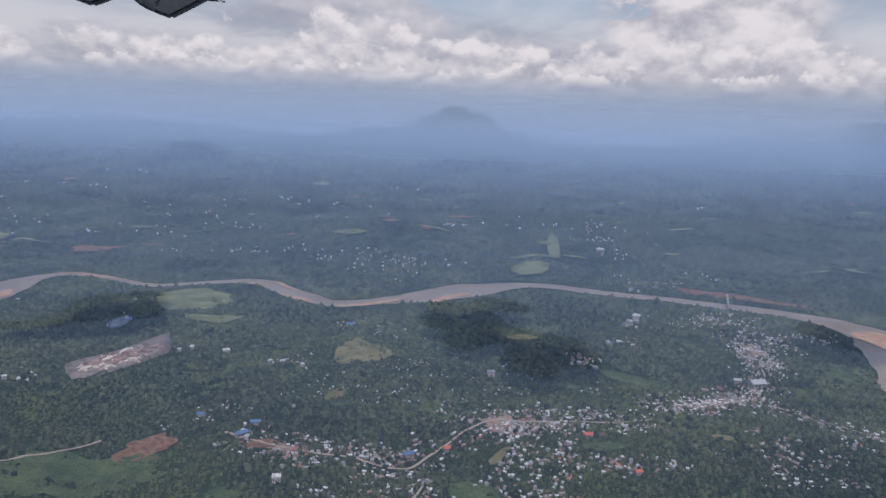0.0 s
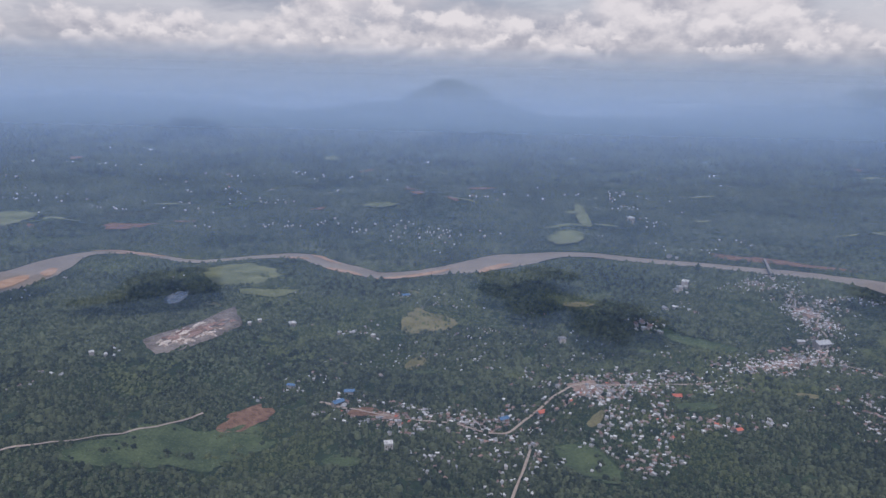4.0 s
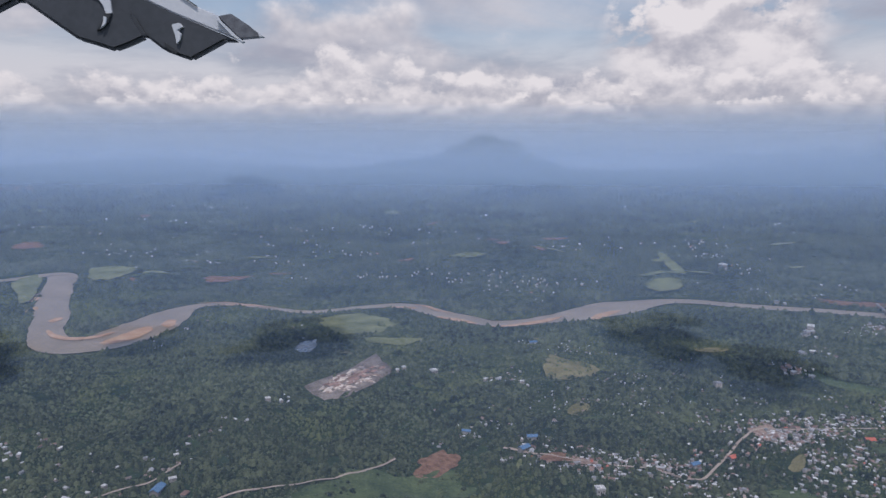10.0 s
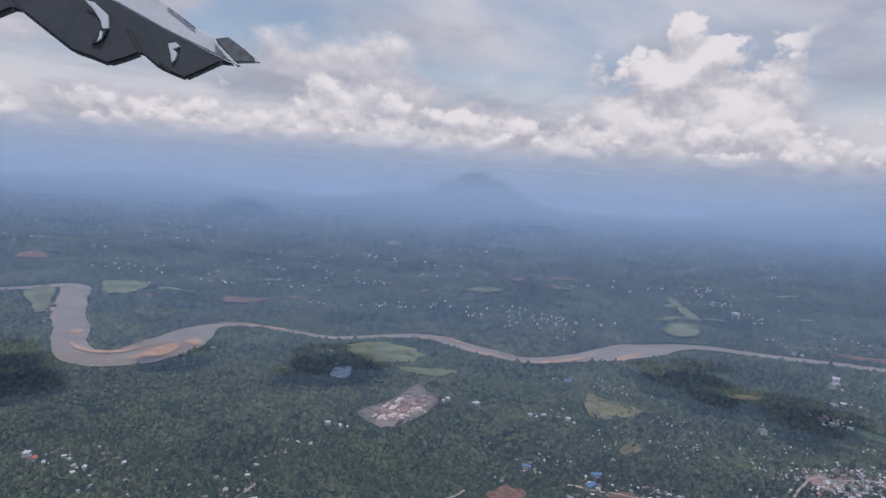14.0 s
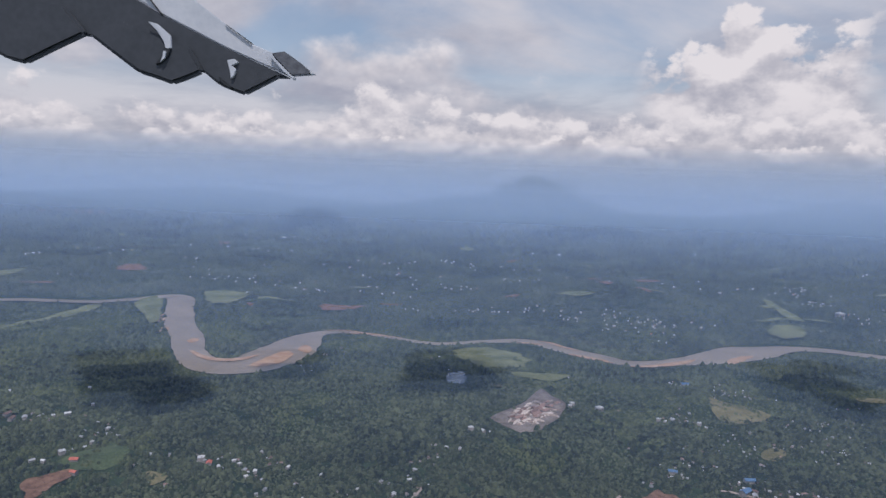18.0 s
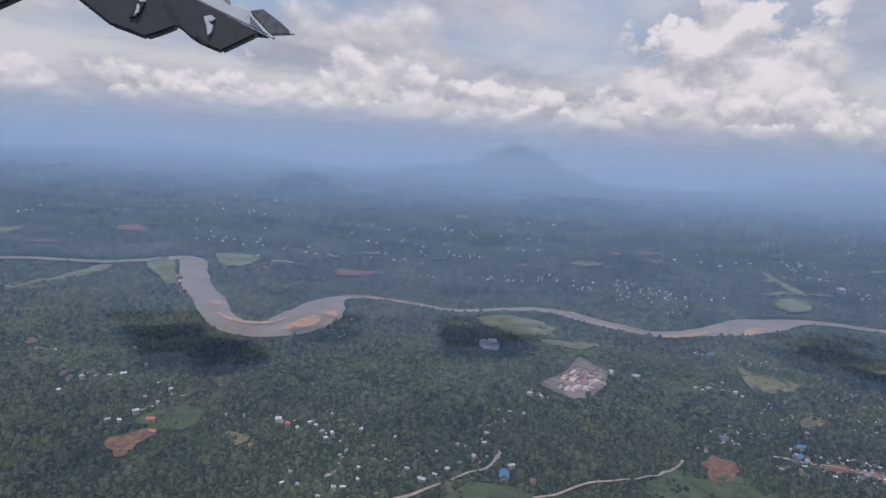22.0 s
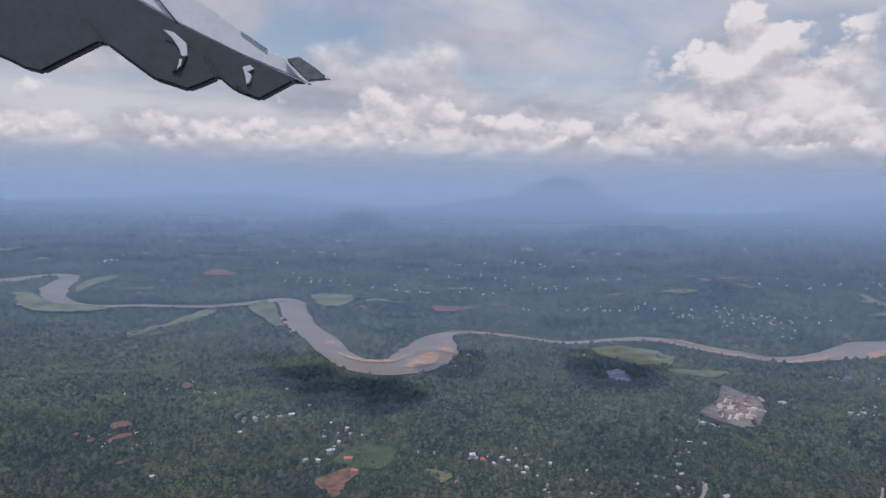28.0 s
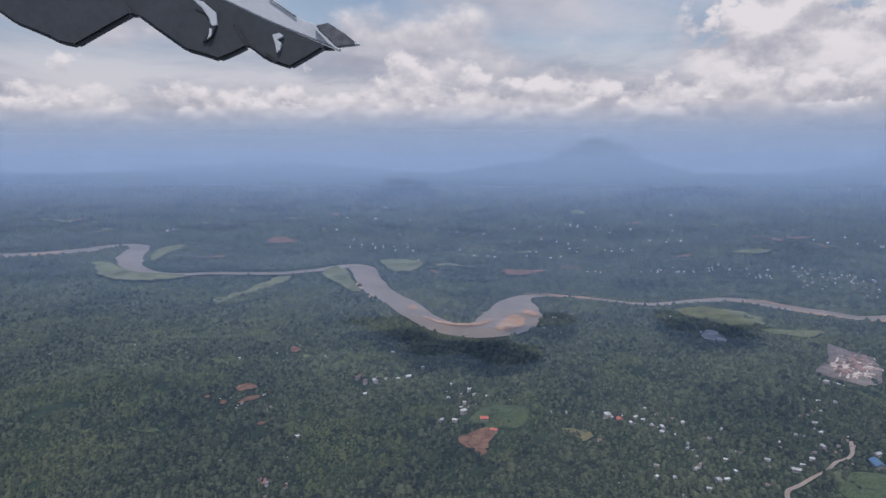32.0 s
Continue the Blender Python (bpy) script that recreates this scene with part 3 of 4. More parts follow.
ROOF_LABEL = {
    "white": "small house with a white sheet-metal roof among trees", "tin": "house with a grey tin roof among trees",
    "tile": "low house with a clay-tiled gable roof", "brown": "old house with a weathered brown roof",
    "blue": "long building with a blue sheet roof", "red": "house with a bright red roof",
}


def box_into(bm, x0, x1, y0, y1, z0, z1):
    made = bmesh.ops.create_cube(bm, size=1.0, matrix=Matrix.LocRotScale(((x0 + x1) / 2, (y0 + y1) / 2, (z0 + z1) / 2), None, (x1 - x0, y1 - y0, z1 - z0)))
    return made["verts"]


def gable_into(bm, a, b, z0, rise, over=0.12, thick=0.05):
    """Two sloping slabs over a plan of 2a by 2b, ridge along x."""
    for s in (-1, 1):
        v = [bm.verts.new(p) for p in (
            (-a - over, s * (b + over), z0 - 0.06), (a + over, s * (b + over), z0 - 0.06), (a + over, 0, z0 + rise), (-a - over, 0, z0 + rise),
            (-a - over, s * (b + over), z0 - 0.06 + thick), (a + over, s * (b + over), z0 - 0.06 + thick), (a + over, 0, z0 + rise + thick), (-a - over, 0, z0 + rise + thick))]
        for f in ((0, 1, 2, 3), (4, 5, 6, 7), (0, 1, 5, 4), (1, 2, 6, 5), (2, 3, 7, 6), (3, 0, 4, 7)):
            bm.faces.new([v[i] for i in f])
    bmesh.ops.recalc_face_normals(bm, faces=bm.faces)


def hip_into(bm, a, b, z0, rise, over=0.14):
    v = [bm.verts.new(p) for p in ((-a - over, -b - over, z0), (a + over, -b - over, z0), (a + over, b + over, z0), (-a - over, b + over, z0), (-(a - b) - 0.05, 0, z0 + rise), ((a - b) + 0.05, 0, z0 + rise))]
    for f in ((0, 1, 5, 4), (1, 2, 5), (2, 3, 4, 5), (3, 0, 4), (3, 2, 1, 0)):
        bm.faces.new([v[i] for i in f])


def house(kind, roof, a, b, height):
    """A house of half length a and half depth b, with walls and roof as parts."""
    top = new("house")
    bm = bmesh.new()
    box_into(bm, -a, a, -b, b, -0.7, height)
    if kind == "gable":
        for s in (-1, 1):
            tri = [bm.verts.new((s * a, y, z)) for y, z in ((-b, height), (b, height), (0, height + b * 0.5))]
            bm.faces.new(tri)
    walls = part("wall", bm, WALL_PAINT, top)
    bm = bmesh.new()
    if kind == "gable":
        gable_into(bm, a, b, height, b * 0.55)
    elif kind == "hip":
        hip_into(bm, a, b, height, b * 0.75)
    else:
        box_into(bm, -a - 0.06, a + 0.06, -b - 0.06, b + 0.06, height, height + 0.07)
        for x0, x1, y0, y1 in ((-a - 0.06, a + 0.06, -b - 0.06, -b), (-a - 0.06, a + 0.06, b, b + 0.06), (-a - 0.06, -a, -b, b), (a, a + 0.06, -b, b)):
            box_into(bm, x0, x1, y0, y1, height + 0.07, height + 0.16)
        box_into(bm, -a * 0.7, -a * 0.2, -b * 0.6, b * 0.1, height + 0.07, height + 0.4)
    part("roof", bm, ROOFS[roof], top)
    # dark doorway and windows in the long front
    for name, x, w, z0, z1 in (("window", -0.6 * a, 0.09, 0.4, 0.7), ("door", 0.0, 0.08, 0.02, 0.62), ("window", 0.6 * a, 0.09, 0.4, 0.7)):
        bm = bmesh.new()
        box_into(bm, x - w, x + w, -b - 0.012, -b + 0.01, height * z0, height * z1)
        part(name, bm, M_WINDOW, top)
    tagged(top, ROOF_LABEL[roof], "house", "houses of the valley")
    return top


M_WINDOW = material("dark_opening", (0.02, 0.02, 0.022), (0.05, 0.05, 0.055), 2.0, 0.4, 4, 0.0)
KINDS = [("gable", "white", 0.75, 0.45, 0.55), ("gable", "tin", 0.9, 0.55, 0.55), ("hip", "tile", 0.9, 0.6, 0.5), ("gable", "brown", 0.8, 0.5, 0.5),
         ("flat", "white", 0.7, 0.6, 0.95), ("flat", "tin", 0.9, 0.7, 1.2), ("gable", "tile", 1.2, 0.55, 0.6), ("gable", "blue", 1.1, 0.6, 0.6), ("gable", "red", 0.8, 0.55, 0.55)]
MODELS = [house(*k) for k in KINDS]
WEIGHTS = {"town": (0.20, 0.20, 0.15, 0.18, 0.07, 0.05, 0.138, 0.0, 0.012), "rural": (0.20, 0.18, 0.20, 0.22, 0.05, 0.03, 0.114, 0.0, 0.006), "far": (0.50, 0.12, 0.08, 0.08, 0.16, 0.02, 0.03, 0.0, 0.01)}
spots = []  # east, north, turn, model, size


def settle(x, y, turn, model, size):
    if not is_blocked(x, y):
        spots.append((x, y, turn, model, size))
        block_disc(x, y, 0.5 * size + 0.1)
        return True
    return False


# rows of houses along the town road
for pts, count, spread in ((MAIN_ROAD, 900, 6.0), (LANE, 130, 4.0), (LANE_TWO, 60, 3.0)):
    c = spline(pts, 12)
    for _ in range(count):
        i = rng.integers(1, len(c) - 1)
        d = c[i + 1] - c[i - 1]
        d /= np.hypot(*d) + 1e-9
        off = (1.5 + abs(rng.normal()) * spread * 0.7) * rng.choice((-1, 1))
        p = c[i] + np.array((-d[1], d[0])) * off + rng.normal(0, 0.4, 2)
        settle(p[0], p[1], math.degrees(math.atan2(d[1], d[0])) + rng.normal(0, 7), rng.choice(9, p=WEIGHTS["town"]), rng.uniform(0.36, 0.78))
# loose clusters: east, north, spread east, spread north, how many
TOWN = [
    (-38, 182, 7, 4, 40), (-13, 184, 10, 4, 60), (-8, 160, 9, 7, 50), (22, 163, 6, 8, 64), (33, 178, 8, 5, 50), (55, 180, 8, 4, 30), (28, 208, 7, 5, 90), (36, 202, 7, 5, 70),
    (62, 212, 10, 4, 50), (92, 230, 9, 5, 110), (110, 236, 9, 5, 110), (122, 245, 6, 6, 40), (145, 288, 4, 10, 190), (158, 312, 6, 6, 140), (152, 342, 11, 5, 150), (178, 314, 10, 3, 110), (110, 192, 8, 7, 50),
]
SUBURBS = [
    (10, 240, 26, 12, 80), (-25, 230, 20, 10, 70), (1, 261, 6, 4, 16), (15, 261, 4, 4, 14), (-55, 260, 6, 4, 12), (-36, 305, 22, 8, 80), (64, 271, 6, 5, 30), (83, 296, 8, 5, 16), (103, 333, 6, 5, 20),
    (-63, 213, 10, 5, 24), (132, 333, 8, 4, 40), (96, 178, 9, 6, 40), (-32, 436, 16, 9, 80), (129, 421, 14, 5, 36), (163, 432, 16, 6, 30), (126, 540, 24, 22, 40), (118, 482, 10, 8, 16),
]
HAMLETS = [
    (-285, 200, 4, 3, 18), (-272, 208, 3, 2, 5), (-253, 195, 3, 5, 14), (-252, 180, 3, 3, 10), (-244, 166, 3, 2, 5), (-208, 175, 7, 3, 26), (-198, 169, 4, 3, 12), (-223, 166, 6, 5, 14), (-325, 183, 6, 4, 16),
    (-324, 243, 5, 5, 8), (-310, 174, 10, 5, 12), (-134, 219, 3, 2, 8), (-87, 270, 3, 2, 7), (-156, 166, 8, 6, 34), (-189, 158, 8, 7, 26), (-144, 194, 8, 6, 22), (-265, 489, 8, 4, 22), (-151, 310, 10, 6, 12),
]
OUTLYING = [
    (-214, 308, 8, 6, 18), (-205, 345, 12, 6, 20), (-292, 132, 6, 6, 14), (-302, 145, 6, 5, 10), (-195, 142, 10, 6, 20), (-153, 146, 4, 5, 14), (-334, 274, 8, 5, 8), (-374, 225, 20, 20, 16), (-55, 448, 20, 8, 30),
    (-160, 452, 40, 6, 40), (243, 1092, 40, 30, 50), (390, 1480, 60, 40, 20), (-90, 206, 10, 6, 10), (-60, 620, 140, 40, 40), (-300, 600, 140, 60, 40), (60, 620, 90, 60, 40), (-480, 660, 60, 30, 20), (-170, 340, 30, 8, 16),
]
FAR_VILLAGES = [
    (-420, 560, 60, 16, 30), (-200, 540, 50, 14, 40), (10, 600, 60, 14, 40), (150, 700, 60, 20, 40), (-120, 720, 80, 20, 40), (-330, 780, 90, 24, 40), (60, 900, 90, 30, 40), (-600, 720, 70, 24, 30),
    (260, 820, 70, 24, 40), (-200, 960, 100, 30, 30), (-420, 1000, 60, 20, 20), (120, 1100, 100, 30, 30),
]
CLUSTERS = TOWN + SUBURBS + HAMLETS + OUTLYING + FAR_VILLAGES
for cx, cy, sx, sy, count in CLUSTERS:
    kind = "town" if (cx > -66 and cy < 350) else "rural"
    knots = rng.normal(0, 1, (max(3, count // 5), 2)) * (sx, sy)
    suburb = (cx, cy, sx, sy, count) in SUBURBS
    for _ in range(int(count * (1.3 if suburb else 2.5)) if kind == "town" else int(count * (0.5 if cy < 400 else 0.75))):
        k = knots[rng.integers(len(knots))] + rng.normal(0, 1, 2) * (sx * 0.22 + 1.2, sy * 0.22 + 1.2)
        settle(cx + k[0], cy + k[1], rng.uniform(0, 180), rng.choice(9, p=WEIGHTS["far" if cy > 400 else kind]), rng.uniform(0.30, 0.62) * max(1.0, cy / 300) if kind == "rural" else rng.uniform(0.32, 0.56) if suburb else rng.uniform(0.34, 0.72))
for x, y, turn, model, size in ((-55, 196, 5, 7, 1.4), (-7, 190, 30, 7, 1.4), (-41, 308, 10, 7, 1.5), (49, 197, 0, 8, 1.7), (118, 482, 10, 4, 3.2), (103, 333, 60, 4, 2.6),
                                (127, 250, 12, 1, 3.2), (-75, 205, -15, 7, 1.2), (5, 192, 30, 8, 1.6), (-246, 167, 10, 8, 1.3), (-41, 165, 10, 4, 1.6), (22, 247, 10, 5, 1.5), (-87, 268, 30, 4, 1.8)):
    spots.append((x, y, turn, model, size))
    block_disc(x, y, 0.7 * size + 0.4)
# houses that stand out singly: east, north, model, size
SLOPE_HAMLET = [(-277, 205, 4, 1.0), (-274, 208, 0, 1.5), (-258, 199, 0, 0.9), (-252, 194, 4, 1.1), (-250, 191, 1, 1.0), (-246, 189, 0, 0.9), (-252, 171, 4, 1.4), (-252, 175, 0, 1.0), (-254, 185, 0, 0.8),
                (-253, 187, 4, 1.0), (-258, 167, 1, 1.0), (-254, 166, 0, 1.1), (-243, 162, 8, 1.4), (-239, 182, 4, 0.7), (-290, 201, 6, 1.5), (-287, 199, 6, 1.4), (-284, 201, 1, 1.5), (-281, 199, 2, 1.2), (-281, 205, 1, 1.0)]
WOOD_HAMLET = [(-212, 170, 4, 1.6), (-209, 168, 8, 1.4), (-206, 167, 0, 1.0), (-204, 173, 0, 0.9), (-202, 172, 4, 0.9), (-200, 170, 1, 0.9), (-197, 170, 0, 1.2), (-198, 166, 4, 1.1), (-190, 177, 0, 1.1),
               (-194, 147, 0, 1.0), (-191, 139, 4, 1.1), (-189, 140, 0, 1.0), (-204, 143, 0, 0.9), (-200, 142, 1, 0.9), (-203, 148, 3, 0.9), (-192, 163, 1, 0.8), (-185, 168, 3, 0.8), (-180, 175, 0, 0.7), (-186, 143, 0, 0.8)]
ROAD_HAMLET = [(-175, 154, 1, 0.9), (-171, 147, 0, 1.5), (-168, 151, 0, 0.9), (-165, 153, 4, 1.0), (-162, 159, 3, 1.0), (-158, 163, 1, 1.1), (-155, 172, 0, 1.0), (-154, 178, 1, 0.9), (-151, 151, 7, 2.2),
               (-149, 155, 1, 1.2), (-152, 161, 3, 1.0), (-142, 193, 1, 0.9), (-146, 195, 0, 0.9), (-139, 206, 4, 1.3), (-135, 207, 0, 1.3), (-133, 208, 0, 0.9), (-99, 262, 4, 1.5), (-101, 254, 4, 1.3), (-144, 150, 2, 1.4)]
FIELD_EDGE = [(-66, 257, 4, 1.3), (-64, 255, 0, 1.0), (-52, 252, 4, 1.3), (-50, 250, 0, 0.9), (-58, 191, 7, 2.0), (-56, 189, 1, 1.4), (-46, 209, 3, 1.2), (-61, 257, 1, 1.5)]
WEST_WOOD = [(-309, 228, 0, 1.3), (-285, 239, 4, 1.1), (-270, 216, 4, 0.9), (-285, 190, 0, 1.1), (-340, 222, 0, 0.9), (-296, 156, 0, 0.9)]
TOWN_EDGE = [(98, 327, 4, 2.4), (95, 324, 5, 1.8), (102, 329, 4, 1.5), (100, 322, 0, 1.4), (80, 296, 1, 2.2), (85, 297, 0, 1.8), (90, 293, 1, 1.2), (92, 290, 6, 1.3), (58, 269, 6, 1.6), (61, 271, 2, 1.6),
             (63, 267, 6, 1.5), (60, 265, 4, 1.6), (66, 262, 1, 1.5), (69, 268, 1, 1.2), (57, 265, 0, 1.2), (122, 256, 1, 2.0), (113, 250, 6, 1.8), (106, 248, 2, 1.6), (58, 173, 8, 1.6), (120, 404, 5, 1.8), (124, 402, 4, 1.4)]
for x, y, model, size in TOWN_EDGE + SLOPE_HAMLET + WOOD_HAMLET + ROAD_HAMLET + FIELD_EDGE + WEST_WOOD:
    spots.append((x, y, float(rng.uniform(0, 180)), model, 0.8 * size))
    block_disc(x, y, 0.8 * size + 0.5)
SHEDS = []
for i in range(36):
    s = 0.14 + 0.018 * i
    SHEDS.append((-125 + 20 * s + rng.normal(0, 2.2), 224 + 34 * s + rng.normal(0, 1.6), 60 + rng.normal(0, 8), int(rng.choice((2, 3, 6))), rng.uniform(0.9, 1.5)))
spots += SHEDS
spots = [s for s in spots if -640 < s[0] < 460]
spots.sort(key=lambda s: -500 * float(s[4] > 1.55 and s[1] < 500) + s[1] + 0.4 * abs(s[0] + 100))
HZ = land(np.array([s[0] for s in spots]), np.array([s[1] for s in spots]))
NEAR = 300
# those on the terrace stand on its levelled ground
HZ = np.where([s in SHEDS for s in spots], TERRACE_Z - 0.33, HZ + [1.3 if s[1] > 430 else 0.0 for s in spots])
for (x, y, turn, model, size), z in zip(spots[:NEAR], HZ[:NEAR]):
    m = pose(x, y, z + 0.15, 0, 0, turn)
    ob = copy_thing(MODELS[model], m)
    ob.scale = (size, size, size)
far_group = {}
for (x, y, turn, model, size), z in zip(spots[NEAR:], HZ[NEAR:]):
    far_group.setdefault(model, []).append(pose(x, y, z + 0.15, 0, 0, turn) @ Matrix.Diagonal((size, size, size, 1)))
far_top = new("far_houses")
tagged(far_top, "many far pale and reddish houses scattered among trees", "houses", kind="stuff")
for model, places in far_group.items():
    for piece in MODELS[model].children:
        if piece.name.startswith(("window", "door")):
            continue
        co = np.empty(len(piece.data.vertices) * 3, np.float32)
        piece.data.vertices.foreach_get("co", co)
        co = np.c_[co.reshape(-1, 3), np.ones(len(co) // 3)]
        tris = []
        for poly in piece.data.polygons:
            vs = list(poly.vertices)
            tris += [(vs[0], vs[i], vs[i + 1]) for i in range(1, len(vs) - 1)]
        tris = np.array(tris)
        v = np.concatenate([(co @ np.array(m).T)[:, :3] for m in places])
        f = np.concatenate([tris + i * len(co) for i in range(len(places))])
        o = new(piece.name.split(".")[0], mesh_from(piece.name, v, f, piece.data.materials[0], False))
        o.parent = far_top
for ob in MODELS:
    for child in list(ob.children):
        bpy.data.objects.remove(child)
    bpy.data.objects.remove(ob)

# ---- levelled terrace with half-built sheds ----
terrace = patch("terrace", M_PAVED, TERRACE, 0.0, "levelled grey-brown building terrace cut into a wooded hill", "terrace", 0.04, rounds=0)
flat = bmesh.new()
flat.from_mesh(terrace.data)
for v in flat.verts:
    v.co.z = TERRACE_Z + 0.18 * float(fbm(v.co.x / 4, v.co.y / 4, 17, 3))
edges = [e for e in flat.edges if e.is_boundary and (e.verts[0].co - flat.verts[:][0].co).length > 5]
bank = bmesh.ops.extrude_edge_only(flat, edges=edges)["geom"]
for v in bank:
    if isinstance(v, bmesh.types.BMVert):
        v.co.z -= 5.0
flat.to_mesh(terrace.data)
flat.free()

M_HEAP = material("dug_earth", (0.26, 0.19, 0.155), (0.66, 0.57, 0.50), 0.3, 0.95, 6, 0.6, 0.15, obj_random=0.5)


def earth_heap(x, y, long_, wide, tall, turn):
    """A long low heap of dug earth with an uneven crest."""
    u, w = np.linspace(-1, 1, 13), np.linspace(-1, 1, 7)
    U, W = np.meshgrid(u, w, indexing="ij")
    z = tall * np.sqrt(np.clip(1 - U**2, 0, 1)) * (1 - W**2) * (1 + 0.35 * fbm(U * 3 + x, W * 2 + y, 9, 3))
    me = mesh_from("earth_heap", np.stack([U.ravel() * long_, W.ravel() * wide * (1 - 0.3 * U.ravel() ** 2), z.ravel() - 0.1], 1), sheet_faces(13, 7), M_HEAP)
    ob = new("earth_heap", me)
    ob.matrix_world = pose(x, y, TERRACE_Z, 0, 0, turn)
    return tagged(ob, "long pale heap of dug earth on the terrace", "earth heap", "earth heaps on the terrace")


for i in range(56):
    s, w = rng.uniform(0.05, 0.62), rng.uniform(-1, 1)
    earth_heap(-124 + 19 * s + w * 5.0, 221 + 38 * s - w * 3.0, rng.uniform(1.0, 3.6), rng.uniform(0.3, 0.75), rng.uniform(0.4, 0.95), rng.choice((58, 148)) + rng.normal(0, 9))

# ---- bridge over the river ----
bridge = tagged(new("bridge"), "pale concrete road bridge over the brown river", "bridge")
B0, B1 = Vector((163, 362, 0)), Vector((176, 396, 0))
M_CONCRETE = material("pale_concrete", (0.24, 0.22, 0.20), (0.38, 0.35, 0.32), 0.5, 0.9, 8, 0.2, 0.02)
b_len = (B1 - B0).length
b_pose = pose(*((B0 + B1) / 2), 0, 0, math.degrees(math.atan2(B1.y - B0.y, B1.x - B0.x)))
bridge.matrix_world = b_pose
bm = bmesh.new()
box_into(bm, -b_len / 2, b_len / 2, -0.55, 0.55, 2.3, 2.6)
part("deck", bm, M_CONCRETE, bridge)
for s in (-1, 1):
    bm = bmesh.new()
    box_into(bm, -b_len / 2, b_len / 2, s * 0.5 - 0.05, s * 0.5 + 0.05, 2.6, 2.9)
    part("parapet", bm, M_CONCRETE, bridge)
for i in range(6):
    bm = bmesh.new()
    x = (i / 5 - 0.5) * (b_len - 1)
    box_into(bm, x - 0.25, x + 0.25, -0.45, 0.45, -0.6, 2.3)
    part("pier", bm, M_CONCRETE, bridge)

# packed ground of the town, under and between its houses
for corners, label in (([(14, 205), (20, 213), (30, 212), (28, 205), (20, 202)], "dusty reddish market yard in the town"), ([(88, 229), (98, 237), (112, 241), (118, 236), (104, 229)], "dusty packed ground between town buildings"),
                       ([(142, 282), (143, 298), (150, 303), (150, 288)], "dusty packed ground along the town street"), ([(-52, 181), (-44, 185), (-34, 182), (-44, 177)], "dusty yard at the town's end")):
    patch("yard", M_YARD, corners, 0.3, label, "yard", 0.4)

# ---- forest ----


def woods(name, mat, x0, x1, y0, y1, step, radius, label, keep, seed):
    """Crowns of uneven domes on a jittered grid, where nothing else lies."""
    r = np.random.default_rng(seed)
    xs, ys = np.meshgrid(np.arange(x0, x1, step), np.arange(y0, y1, step), indexing="ij")
    x, y = (xs + r.uniform(-0.48, 0.48, xs.shape) * step).ravel(), (ys + r.uniform(-0.48, 0.48, ys.shape) * step).ravel()
    ok = keep(x, y) & ~is_blocked(x, y)
    x, y = x[ok], y[ok]
    n = len(x)
    z = land(x, y)
    stand = fbm(x / 22, y / 22, 77, 3)
    rad = radius * np.exp(r.normal(-0.16, 0.40, n)).clip(0.4, 2.0) * (1 + 0.2 * stand)
    tall = rad * r.uniform(0.9, 1.9, n)
    ang = np.arange(5) * 2 * math.pi / 5 + r.uniform(0, 6.28, n)[:, None]
    rings = ((0.74, 0.72), (1.0, 0.10)) if y1 < 260 else ((1.0, 0.2),)  # far crowns need one ring of leaves only
    size = 1 + 5 * len(rings)
    v = np.empty((n, size, 3), np.float32)
    lean = r.normal(0, 0.16, (n, 2)) * rad[:, None]
    v[:, 0] = np.stack([x + lean[:, 0], y + lean[:, 1], z + tall], 1)
    for k, (w, hgt) in enumerate(rings):
        q = rad[:, None] * w * r.uniform(0.75, 1.25, (n, 5))
        a = ang + k * 0.6
        at = slice(1 + 5 * k, 6 + 5 * k)
        v[:, at, 0], v[:, at, 1] = x[:, None] + np.cos(a) * q, y[:, None] + np.sin(a) * q
        v[:, at, 2] = z[:, None] + tall[:, None] * (hgt + r.uniform(-0.1, 0.1, (n, 5)))
    one = []
    for i in range(5):
        j = (i + 1) % 5
        one.append((0, 1 + i, 1 + j))
        if len(rings) == 2:
            one += [(1 + i, 6 + i, 6 + j), (1 + i, 6 + j, 1 + j)]
    f = (np.array(one)[None] + (np.arange(n) * size)[:, None, None]).reshape(-1, 3)
    ob = new(name, mesh_from(name, v.reshape(-1, 3), f, mat, y1 <= 680))
    return tagged(ob, label, "forest", kind="stuff")


def in_view(x, y):
    """The strip of land on either hand that can be seen from the line of flight."""
    return (x > -250 - 0.87 * y) & (x < 8 + 0.74 * y)


LOOK_WOOD = "dense dark green tropical trees with uneven crowns"
pale = lambda x, y: fbm(x / 40 + 50, y / 40, 91, 3) > 0.42
thin = lambda x, y: fbm(x / 7, y / 7, 55, 2) > -0.75
woods("forest", M_FOREST, -430, 190, 112, 200, 0.86, 0.51, LOOK_WOOD, lambda x, y: in_view(x, y) & ~pale(x, y) & thin(x, y), 1)
woods("forest", M_PALE_LEAF, -430, 190, 112, 200, 0.88, 0.47, "lighter green groves of young trees and palms", lambda x, y: in_view(x, y) & pale(x, y) & thin(x, y), 2)
woods("forest", M_FOREST, -600, 320, 200, 310, 0.92, 0.57, LOOK_WOOD, lambda x, y: in_view(x, y) & ~pale(x, y) & thin(x, y), 3)
woods("forest", M_PALE_LEAF, -600, 320, 200, 310, 0.92, 0.52, "lighter green groves of young trees and palms", lambda x, y: in_view(x, y) & pale(x, y) & thin(x, y), 4)
